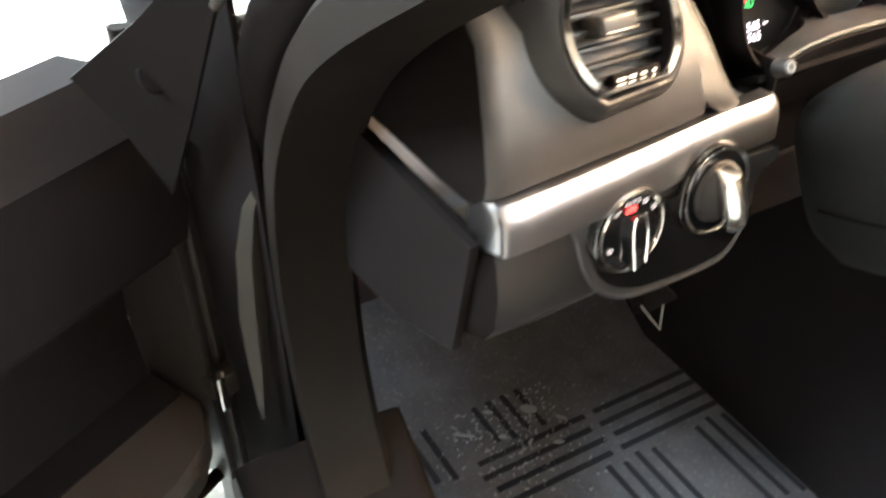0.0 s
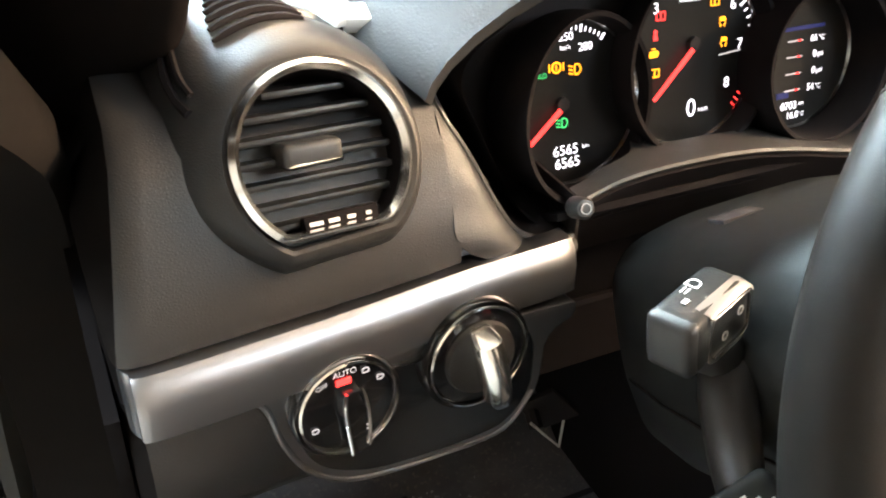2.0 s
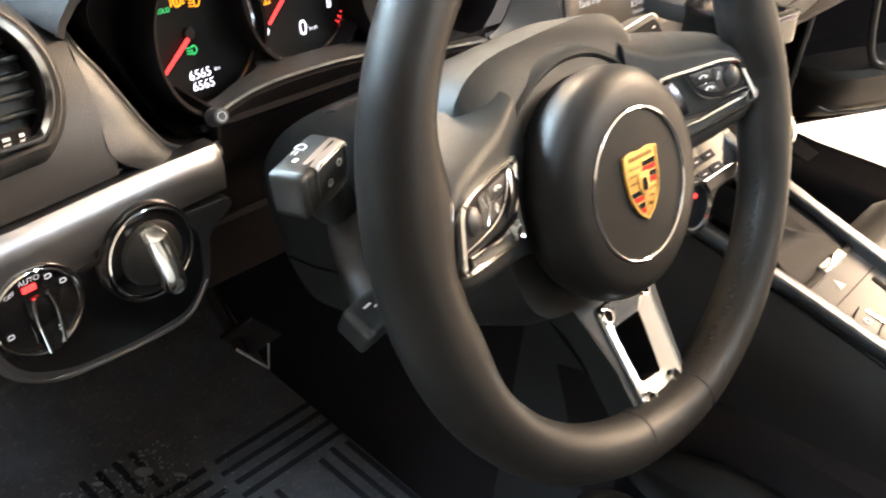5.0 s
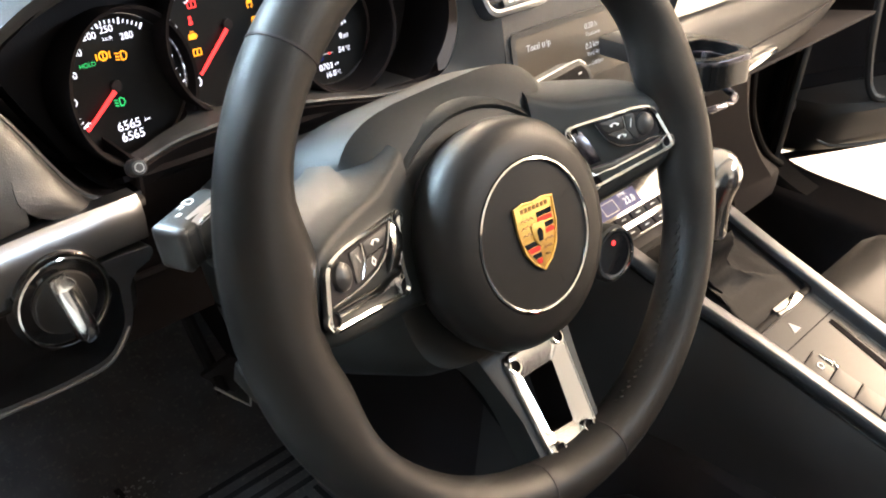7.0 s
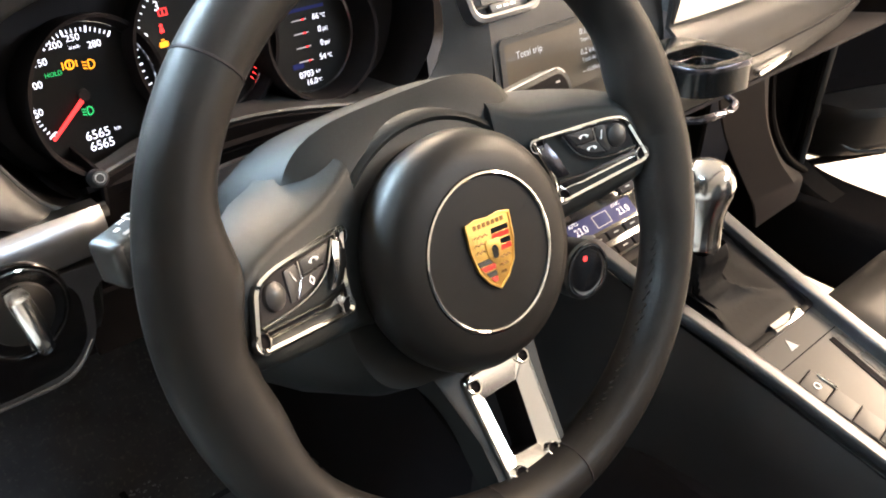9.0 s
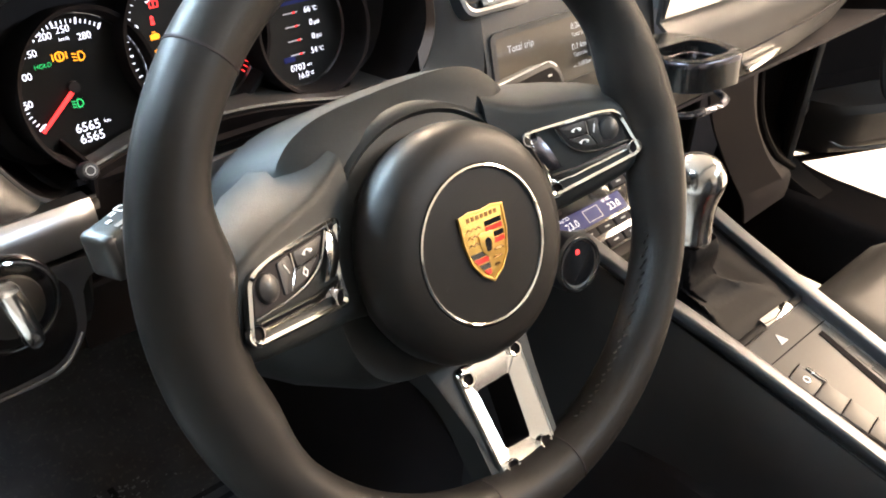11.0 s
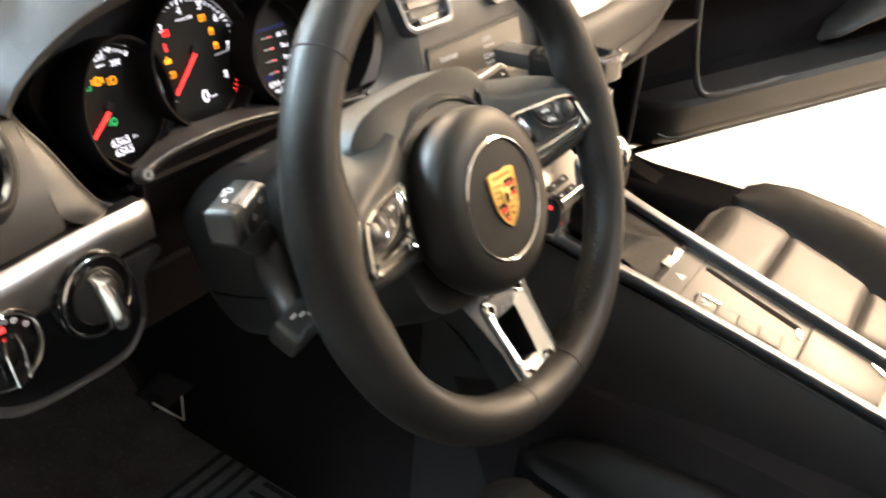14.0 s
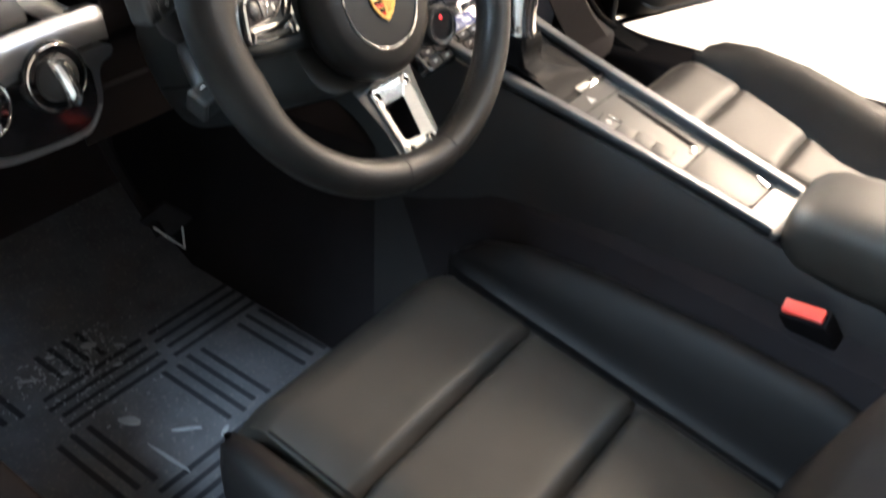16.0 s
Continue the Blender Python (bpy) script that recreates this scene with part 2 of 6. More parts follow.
def sweep(path, section, side=(1, 0, 0), caps=True):
    """Moves a 2D section along a path; section's x lies along side, its y across. section may be a function of 0..1."""
    path = [Vector(p) for p in path]
    rings, n = [], len(path)
    for i, p in enumerate(path):
        t = (path[min(i + 1, n - 1)] - path[max(i - 1, 0)]).normalized()
        s = Vector(side)
        s = (s - t * s.dot(t)).normalized()
        w = t.cross(s)
        sec = section(i / (n - 1)) if callable(section) else section
        rings.append([p + s * a + w * b for a, b in sec])
    return loft(rings, True, caps)


def tube(path, r, n=10, side=(1, 0, 0.01)):
    return sweep(path, (lambda t: circle(r(t), n)) if callable(r) else circle(r, n), side)


def surface(rows, thick=0.004):
    """A sheet through rows of points, given a thickness."""
    bm = loft(rows, closed=False, caps=False)
    bmesh.ops.solidify(bm, geom=bm.faces[:], thickness=thick)
    return bm


def soften(ob, angle=40):
    for p in ob.data.polygons:
        p.use_smooth = True
    me = ob.data
    limit = radians(angle)
    bm = bmesh.new()
    bm.from_mesh(me)
    for e in bm.edges:
        e.smooth = not (len(e.link_faces) == 2 and e.calc_face_angle(0) > limit)
    bm.to_mesh(me)
    bm.free()


def thing(name, at, label, category, group="", kind="", turn=(0, 0, 0)):
    ob = new(name)
    ob.empty_display_size = 0.05
    ob.matrix_basis = pose(*at, *turn)
    return tagged(ob, label, category, group, kind)


def part(name, bm, mat, parent=None, label="", kind="", angle=40):
    me = bpy.data.meshes.new(name)
    bm.to_mesh(me)
    bm.free()
    me.materials.append(mat)
    ob = new(name, me)
    if parent is not None:
        ob.parent = parent
        ob.matrix_parent_inverse = parent.matrix_basis.inverted() if parent.data is None else Matrix()
    soften(ob, angle)
    return tagged(ob, label, kind=kind)


def writing(text, size, m, mat, parent, name="lettering", align="CENTER", label="", thick=0.0):
    cu = bpy.data.curves.new("tmp", "FONT")
    cu.body, cu.size, cu.align_x, cu.align_y, cu.extrude = text, size, align, "CENTER", thick
    tmp = bpy.data.objects.new("tmp", cu)
    me = bpy.data.meshes.new_from_object(tmp)
    bm = bmesh.new()
    bm.from_mesh(me)
    bpy.data.objects.remove(tmp)
    bpy.data.meshes.remove(me)
    return part(name, placed(bm, m), mat, parent, label)


def shift(x, y, z=0.0, turn=0.0):
    return pose(x, y, z, 0, 0, turn)


def basis(origin, x, y, z):
    m = Matrix.Identity(4)
    for i, v in enumerate((x, y, z, origin)):
        for k in range(3):
            m[k][i] = v[k]
    return m


def facing(origin, normal, up=(0, 0, 1)):
    """A pose whose local z looks along normal, and whose local y leans to up."""
    z = Vector(normal).normalized()
    x = Vector(up).cross(z).normalized()
    return basis(Vector(origin), x, z.cross(x), z)

# ---- the show room: setting ----
def sheet(name, size, m, mat, label, category):
    ob = part(name, box(size), mat)
    ob.matrix_basis = m
    return tagged(ob, label, category, kind="structure")


sheet("floor", (16, 16, 0.2), pose(0, 0, -0.104), GROUT, "pale grout bed of the show room floor", "floor")
sheet("ceiling", (16, 16, 0.2), pose(0, 0, CEILING + 0.1), WALL, "plain plastered show room ceiling", "ceiling")
sheet("wall_north", (16, 0.2, CEILING), pose(0, 8.1, CEILING / 2), WALL, "plain pale plastered wall", "wall")
sheet("wall_south", (16, 0.2, CEILING), pose(0, -8.1, CEILING / 2), WALL, "plain pale plastered wall", "wall")
sheet("wall_east", (0.2, 16, CEILING), pose(8.1, 0, CEILING / 2), WALL, "plain pale plastered wall", "wall")
sheet("wall_west", (0.2, 16, CEILING), pose(-8.1, 0, CEILING / 2), WALL, "plain pale plastered wall", "wall")

for lx, ly, lw, ld, watts, colour in LAMPS:
    t = thing("ceiling_light", (lx, ly, CEILING), "flat rectangular ceiling light panel with a pale frame", "ceiling light", "ceiling lights")
    at = shift(lx, ly)
    rim_o, rim_i = [(x * (lw / 2 + 0.04), y * (ld / 2 + 0.04)) for x, y in ((-1, -1), (1, -1), (1, 1), (-1, 1))], [(x * lw / 2, y * ld / 2) for x, y in ((-1, -1), (1, -1), (1, 1), (-1, 1))]
    part("frame", hoop(rim_o, rim_i, CEILING - 0.05, CEILING, at), PALE, t)
    part("diffuser", box((lw, ld, 0.01), shift(lx, ly, CEILING - 0.03)), PANEL_GLOW, t, "glowing white diffuser")

# ---- car: body shell ----
CENTRE = 0.345
car = thing("body_shell", (CENTRE, 0.2, 0), "white sports car body shell with both doors wide open", "car", kind="structure")


def mirrored(points):
    return [(2 * CENTRE - x, y, z) for x, y, z in points]


# windscreen pillars with the door seals along them
PILLAR = [(-0.352, 0.46, 0.70), (-0.350, 0.405, 0.79), (-0.338, 0.325, 0.873), (-0.342, 0.235, 0.935), (-0.352, 0.10, 1.015), (-0.345, -0.06, 1.095), (-0.30, -0.23, 1.165)]
pillar_sec = rounded([(-0.048, -0.022), (0.048, -0.030), (0.050, 0.026), (-0.048, 0.030)], 0.02, 4)
SEAL = [(-0.35, -0.72, 0.33), (-0.365, -0.5, 0.31), (-0.375, -0.05, 0.31), (-0.378, 0.2, 0.32), (-0.378, 0.32, 0.37), (-0.376, 0.385, 0.47), (-0.374, 0.405, 0.6), (-0.374, 0.385, 0.71), (-0.375, 0.325, 0.8), (-0.378, 0.245, 0.868), (-0.377, 0.1, 0.957), (-0.368, -0.05, 1.048), (-0.33, -0.22, 1.14)]
seal_sec = [(-0.030, -0.012), (0.026, -0.016), (0.034, -0.006), (0.034, 0.010), (0.022, 0.015), (0.014, 0.009), (0.004, 0.010), (-0.004, 0.019), (-0.018, 0.021), (-0.028, 0.012)]
for flip in (False, True):
    fix = mirrored if flip else list
    sec = [(-a, -b) for a, b in pillar_sec] if flip else pillar_sec
    def pillar_at(u, k=-1 if flip else 1):
        reach = 0.005 * math.exp(-((u - 0.36) / 0.22) ** 2)
        return [(a + (k * reach if a * k > 0 else 0), b) for a, b in sec]

    part("pillar", sweep(smoothed(fix(PILLAR)), pillar_at), PILLAR_SKIN, car, "grained dark windscreen pillar trim")

    # the seal's inner lip narrows towards the roof
    def lip(u):
        return 1 - 0.60 * min(1, max(0, (u - 0.73) / 0.13))

    def seal_at(u, f=flip):
        narrow = [(a * lip(u) if a > 0 else a, b) for a, b in seal_sec]
        return [(-a, b) for a, b in narrow][::-1] if f else narrow

    part("door_seal", sweep(smoothed(fix(SEAL), 6), seal_at), RUBBER, car, "ribbed black rubber door seal")
    for off in (-0.012, 0.021):
        def rib_at(u, f=flip, o=off):
            side = o * lip(u) if o > 0 else o
            return circle(0.0042, 8, -side if f else side, 0.0185 if o < 0 else 0.0130)

        part("seal_rib", sweep(smoothed(fix(SEAL), 6), rib_at), RUBBER, car)
    # inner kick panel and outer jamb
    kick = surface([fix([(-0.374, 0.405, z), (-0.355, 0.43, z), (-0.335, 0.56, z), (-0.31, 0.85, z)]) for z in (0.08, 0.25, 0.45, 0.62, 0.76)], 0.006)
    part("kick_panel", kick, PILLAR_SKIN, car, "dark grained footwell side trim")
    jamb = surface([fix([(-0.400, 0.43, z), (-0.43, 0.50, z), (-0.435, 0.62, z), (-0.40, 0.95, z)]) for z in (0.02, 0.35, 0.55, 0.70, 0.86)], 0.006)
    part("door_jamb", jamb, VOID, car)
    wing_rows = []
    for y, xo, zt in ((0.57, -0.470, 0.745), (0.62, -0.500, 0.744), (0.70, -0.545, 0.738), (0.82, -0.590, 0.722), (1.00, -0.610, 0.685), (1.25, -0.605, 0.620), (1.50, -0.565, 0.545), (1.80, -0.450, 0.430)):
        wing_rows.append(fix([(xo + 0.02, y, 0.20), (xo - 0.004, y, 0.40), (xo, y, zt - 0.16), (xo + 0.012, y, zt - 0.09), (xo + 0.036, y, zt - 0.040), (xo + 0.072, y, zt - 0.012), (xo + 0.115, y, zt), (max(xo + 0.17, -0.45), y, zt - 0.004), (-0.36, y, zt - 0.010)]))
    fender = surface(wing_rows, 0.006)
    flange = surface([fix([(-0.462, 0.545, z), (-0.455, 0.524, z), (-0.440, 0.515, z), (-0.432, 0.520, z)]) for z in (0.12, 0.30, 0.45, 0.60, 0.72, 0.775)], 0.005)
    part("wing_flange", flange, FLANGE, car, "dark grey flange behind the wing")
    part("front_wing", fender, BODY, car, "white painted front wing")
    at = facing(fix([(-0.485, 1.09, 0.668)])[0], (0.22 if flip else -0.22, 0.28, 0.93), (0, 1, 0))
    lamp = part("headlamp", lathe([(0.100, -0.004), (0.106, 0.004), (0.100, 0.008), (0.092, 0.002), (0.086, -0.030), (0.05, -0.055), (0, -0.06)], 40, at, 1.25), CHROME, car, "bright headlamp bowl")
    part("lamp_tube", lathe([(0.036, -0.05), (0.038, -0.012), (0.032, -0.010), (0.028, -0.03), (0, -0.032)], 28, at), SMOKE, lamp)
    part("lens", lathe([(0.096, 0.006), (0.080, 0.018), (0.045, 0.028), (0, 0.032)], 40, at, 1.25), CLEAR, lamp, "clear headlamp lens")
    part("shut_line", tube(smoothed(fix([(-0.372, y, z + 0.001) for y, z in ((0.60, 0.735), (0.82, 0.713), (1.00, 0.676), (1.25, 0.611), (1.50, 0.536))]), 4), 0.004, 6), VOID, car, "dark bonnet gap")
    part("jamb_panel", surface([fix([(x0, 0.437, z + 0.004), ((x0 + x1) / 2, 0.433, z), (x1, 0.440, z - 0.004)]) for x0, x1, z in ((-0.4000, -0.3965, 0.672), (-0.412, -0.397, 0.655), (-0.423, -0.402, 0.615), (-0.430, -0.406, 0.553), (-0.430, -0.412, 0.496), (-0.429, -0.421, 0.449), (-0.427, -0.425, 0.436))], 0.004), SHADED_WHITE, car, "curved white door jamb strip, greyed for shade")
    sill = sweep(smoothed(fix([(-0.375, -0.95, 0.28), (-0.385, -0.3, 0.27), (-0.39, 0.1, 0.27), (-0.39, 0.30, 0.285), (-0.385, 0.44, 0.36)] if not flip else [(-0.375, -0.95, 0.262), (-0.385, -0.3, 0.25), (-0.39, 0.1, 0.244), (-0.39, 0.30, 0.246), (-0.385, 0.44, 0.30)]), 6),
                 rounded([(-0.085, -0.09), (0.075, -0.10), (0.070, 0.035), (0.02, 0.050), (-0.07, 0.030)], 0.03, 4) if not flip else
                 rounded([(0.085, -0.09), (0.07, 0.030), (-0.02, 0.050), (-0.070, 0.035), (-0.075, -0.10)], 0.03, 4), side=(1, 0, 0))
    part("sill", sill, PILLAR_SKIN, car, "dark grained door sill cover")

part("screen_header", sweep(smoothed([(CENTRE + u, -0.235 + 0.10 * (1 - (u / 0.62) ** 2), 1.168 + 0.03 * (1 - (u / 0.62) ** 2)) for u in (-0.62, -0.3, 0, 0.3, 0.62)], 6), rounded([(-0.03, -0.018), (0.03, -0.018), (0.03, 0.018), (-0.03, 0.018)], 0.012, 4), side=(0, 1, 0)), DASH, car, "dark windscreen header")
rear_rows = [[(x, -1.02 - 0.1 * (z - 0.3), z) for x in np.linspace(CENTRE - 0.66, CENTRE + 0.66, 8)] for z in (0.05, 0.4, 0.6, 0.78)]
part("rear_bulkhead", surface(rear_rows, 0.02), CARPET, car, "dark carpeted rear bulkhead")
screen_rows = [[(CENTRE + u * w, y + 0.10 * (1 - u * u), z) for u in np.linspace(-1, 1, 13)] for w, y, z in ((0.70, 0.66, 0.83), (0.69, 0.42, 0.93), (0.67, 0.12, 1.04), (0.64, -0.24, 1.165))]
pane = part("windscreen", surface(screen_rows, 0.005), CLEAR, car, "raked clear windscreen")
pane.visible_shadow = False
bonnet_rows = [[(CENTRE + u * w, y + 0.12 * (1 - u * u), z + 0.03 * (1 - u * u)) for u in np.linspace(-1, 1, 9)] for w, y, z in ((0.71, 0.72, 0.725), (0.71, 1.0, 0.676), (0.71, 1.5, 0.536), (0.70, 1.80, 0.42), (0.66, 1.88, 0.25))]
part("bonnet", surface(bonnet_rows, 0.008), BODY, car, "white painted bonnet")
part("bulkhead", surface([[(x, 0.92 + 0.02 * k, z) for x in np.linspace(CENTRE - 0.68, CENTRE + 0.68, 7)] for k, z in enumerate((0.05, 0.35, 0.6, 0.82))], 0.01), CARPET, car)
pan_rows = [[(x, y, z) for x in np.linspace(CENTRE - 0.70, CENTRE + 0.70, 9)] for y, z in ((0.98, 0.36), (0.80, 0.20), (0.68, 0.085), (0.0, 0.075), (-1.05, 0.075))]
part("floor_pan", surface(pan_rows, 0.01), CARPET, car, "black carpeted footwell floor")
for k, (wx, wy) in enumerate(((-0.45, 1.28), (1.14, 1.28), (-0.45, -1.20), (1.14, -1.20))):
    at = facing((wx, wy, 0.325), (-1 if k % 2 == 0 else 1, 0, 0))
    wheel_part = part("tyre", lathe([(0.22, -0.10), (0.29, -0.11), (0.325, -0.08), (0.325, 0.08), (0.29, 0.11), (0.22, 0.10)], 48, at), RUBBER, car, "black tyre")
    part("wheel_disc", lathe([(0.225, 0.085), (0.20, 0.06), (0.06, 0.075), (0, 0.08)], 40, at), ALU, wheel_part)


post = [smoothed([(0.715, 0.285, 0.645), (0.725, 0.282, 0.60), (0.765, 0.282, 0.525), (0.835, 0.282, 0.440), (0.915, 0.282, 0.350), (0.940, 0.282, 0.30)], 5),
        smoothed([(0.785, 0.262, 0.650), (0.795, 0.258, 0.60), (0.835, 0.258, 0.525), (0.905, 0.258, 0.445), (0.985, 0.258, 0.375), (1.010, 0.260, 0.335)], 5),
        smoothed([(0.825, 0.275, 0.655), (0.835, 0.272, 0.59), (0.872, 0.272, 0.507), (0.950, 0.272, 0.425), (1.035, 0.272, 0.370), (1.055, 0.272, 0.335)], 5)]
part("post_trim", surface(post, 0.006), DOOR_SKIN, car, "smooth grained lower post trim")
part("post_seal", tube(smoothed([(0.835, 0.275, 0.665), (0.842, 0.272, 0.592), (0.880, 0.272, 0.510), (0.957, 0.272, 0.430), (1.042, 0.272, 0.376)], 6), 0.006, 8), RUBBER, car, "black rubber post seal")
part("hinge_pocket", surface([[(x, 0.40 - 0.04 * (x > 1.1), z) for x in (0.90, 1.02, 1.12, 1.20)] for z in (0.20, 0.5, 0.80, 0.95)], 0.006), MATT, car)
part("passenger_kick", surface([[(0.80, 0.33, z), (0.88, 0.42, z), (0.98, 0.75, z)] for z in (0.08, 0.4, 0.68)], 0.006), DASH, car, "dark footwell side trim")

# driver's side: triangular panel at the mirror foot and the pale window trim
sail = surface([[(-0.495, 0.495, 0.765), (-0.470, 0.485, 0.72), (-0.448, 0.485, 0.66)], [(-0.455, 0.44, 0.815), (-0.443, 0.437, 0.785), (-0.432, 0.44, 0.74)], [(-0.422, 0.385, 0.868), (-0.418, 0.385, 0.855), (-0.415, 0.388, 0.835)]], 0.006)
part("sail_panel", sail, VOID, car, "dark triangular mirror foot panel")
part("sail_plug", lathe([(0.012, 0), (0.011, 0.003), (0, 0.004)], 20, facing((-0.452, 0.447, 0.772), (0.3, -0.8, 0.5))), VOID, car)
part("window_trim", tube(smoothed([(-0.418, 0.385, 0.835), (-0.408, 0.335, 0.885), (-0.400, 0.24, 0.955), (-0.392, 0.10, 1.03), (-0.37, -0.05, 1.10)], 6), 0.0042, 10), SHADED_WHITE, car, "white painted pillar edge, greyed for shade")

# ---- dashboard ----
dash = thing("dashboard", (CENTRE, 0.35, 0.70), "black grained dashboard with satin silver trim strips", "dashboard")


def dash_row(x, rows):
    return [(x, y, z) for y, z in rows]


# driver's end: face that carries the round outlet
END = [(0.216, 0.766), (0.204, 0.776), (0.204, 0.786), (0.215, 0.808), (0.2275, 0.831), (0.2370, 0.846), (0.256, 0.857), (0.300, 0.864), (0.37, 0.878), (0.50, 0.900), (0.72, 0.90)]
rows = []
for x, back, drop in ((-0.3460, 0.150, 0.05), (-0.3458, 0.080, 0.030), (-0.3452, 0.036, 0.012), (-0.3444, 0.012, 0.004), (-0.3425, 0.0032, 0.001), (-0.3390, 0.0006, 0), (-0.330, 0, 0), (-0.27, 0, 0), (-0.23, 0.0, 0.002), (-0.20, 0.002, 0.004), (-0.182, 0.005, 0.006)):
    aside = 0.011 * min(1, max(0, (x + 0.335) / 0.12))
    rows.append([(x + (0.20 * max(0, z - 0.781) if x < -0.329 else 0), min(y + back + aside, 0.75), z - (drop if i > 2 else 0) * min(1, (i - 2) / 4)) for i, (y, z) in enumerate(END)])
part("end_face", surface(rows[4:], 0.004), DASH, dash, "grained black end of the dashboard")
# the side lies in shade: put into its colour with the pillar's blacker skin
part("end_return", surface(rows[:5], 0.004), PILLAR_SKIN, dash, "side of the dashboard, shaded by a blacker skin")
# piece between the outlet and the dials, cut along the curved opening
OPENING = [(-0.182, 0.272, 0.856), (-0.1785, 0.256, 0.838), (-0.1705, 0.250, 0.824), (-0.1625, 0.246, 0.809), (-0.151, 0.242, 0.787), (-0.140, 0.241, 0.7715), (-0.128, 0.240, 0.764), (-0.116, 0.239, 0.761), (-0.105, 0.238, 0.761)]
left_edge = [(-0.183, END[i][0] + 0.016, END[i][1] - 0.006 * min(1, max(0, (i - 2) / 4))) for i in (6, 5, 4, 3, 2)] + [(-0.158, 0.2235, 0.768), (-0.122, 0.2285, 0.7575), (-0.106, 0.231, 0.756)]
from_edge, to_edge = smoothed(left_edge, 6), smoothed(OPENING, 6)
surround = []
for u, f in ((0, 0), (0.3, 0.05), (0.55, 0.14), (0.75, 0.28), (0.9, 0.52), (1, 1)):
    row = []
    for k in range(41):
        a = Vector(from_edge[round(k * (len(from_edge) - 1) / 40)])
        b = Vector(to_edge[round(k * (len(to_edge) - 1) / 40)])
        row.append((a.x + (b.x - a.x) * u, a.y + (b.y - a.y) * f, a.z + (b.z - a.z) * u))
    surround.append(row)
part("dial_surround", surface(surround, 0.003), DASH, dash, angle=70)
lip_path = smoothed(OPENING, 6)
part("opening_lip", tube(lip_path, 0.0020, 8), DASH, dash)
part("opening_ledge", surface([lip_path[18:], [(x + 0.004, y + 0.05, z + 0.004) for x, y, z in lip_path[18:]]], 0.002), PILLAR_SKIN, dash)
part("opening_side", surface([[(-0.1045, y, z) for z in (0.758, 0.770, 0.783)] for y in (0.2375, 0.26, 0.30)], 0.002), VOID, dash)
# rounded outlet pod
VENT = facing((-0.2455, 0.231, 0.8395), (0.10, -0.86, 0.50))
POD_LOW = [(0.0400, 0.0005), (0.0412, 0.0030), (0.0432, 0.0038), (0.0452, 0.0031), (0.0472, 0.0005), (0.0488, -0.0045), (0.0500, -0.0100), (0.0512, -0.0160), (0.0525, -0.0240), (0.0530, -0.0400)]
POD_TOP = [(0.0400, 0.0005), (0.0412, 0.0030), (0.0432, 0.0038), (0.0460, 0.0026), (0.0510, -0.0025), (0.0570, -0.0105), (0.0625, -0.0200), (0.0660, -0.0330), (0.0680, -0.0500), (0.0680, -0.1000)]


def pod_point(deg, r, z, up):
    """A place on the housing, whose crown runs back more level than the outlet's axis."""
    a = radians(deg)
    w = min(1, max(0, (deg - 60) / 36)) * min(1, max(0, (172 - deg) / 46))
    p = VENT @ Vector((r * math.cos(a), max(r * math.sin(a), -0.83 * r - 0.5 * max(0, r - 0.046)), z))
    p.z += up * w * w * (3 - 2 * w) * 0.42 * max(0, -z - 0.013)
    return p


pod_rings = []
for (r0, z0), (r1, z1) in zip(POD_LOW, POD_TOP):
    ring = []
    for k in range(90):
        up = 0.5 + 0.5 * math.tanh(2.6 * (math.sin(radians(4 * k - 20)) - 0.05))
        ring.append(pod_point(4 * k, r0 + (r1 - r0) * up, z0 + (z1 - z0) * up, up))
    pod_rings.append(ring)
pod = loft(pod_rings, True, False)
part("outlet_pod", pod, DASH, dash, "rounded grained outlet housing")
# lower panel under the silver strip
low_rows = []
for x, b in ((-0.346, 0.16), (-0.346, 0.06), (-0.344, 0.004), (-0.338, -0.006), (-0.30, -0.007), (-0.25, -0.004), (-0.19, 0.0), (-0.15, 0.008), (-0.125, 0.02), (-0.112, 0.05), (-0.108, 0.12)):
    low_rows.append(dash_row(x, [(0.212 + b, 0.750), (0.207 + b, 0.735), (0.204 + b, 0.715), (0.206 + b, 0.690), (0.218 + b, 0.672), (0.25 + b, 0.660), (0.36 + b * 0.5, 0.655)]))
part("lower_panel", surface(low_rows[3:], 0.004), DASH, dash, "dark grained knee panel")
# this side's shade is likewise put into the colour
part("panel_return", surface(low_rows[:4], 0.004), PILLAR_SKIN, dash, "side of the knee panel, shaded by a blacker skin")
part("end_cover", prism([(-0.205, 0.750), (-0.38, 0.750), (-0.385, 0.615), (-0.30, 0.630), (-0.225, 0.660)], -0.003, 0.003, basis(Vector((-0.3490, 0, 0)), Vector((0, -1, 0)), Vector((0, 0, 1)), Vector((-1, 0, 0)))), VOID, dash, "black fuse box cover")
# satin strip: a bent bar with a bright top edge
strip = []
for x, y, z in smoothed([(-0.3425, 0.203, 0.758), (-0.3395, 0.196, 0.758), (-0.329, 0.1915, 0.758), (-0.25, 0.199, 0.7575), (-0.18, 0.209, 0.7565), (-0.128, 0.216, 0.7535), (-0.112, 0.222, 0.7500)], 6):
    strip.append([(x, y + 0.020, z + 0.0155), (x, y + 0.008, z + 0.0165), (x, y + 0.003, z + 0.0125), (x, y, z + 0.004), (x, y - 0.001, z - 0.011), (x, y + 0.006, z - 0.014), (x, y + 0.02, z - 0.012)])
part("trim_strip", loft(strip), SATIN, dash, "satin silver trim strip")
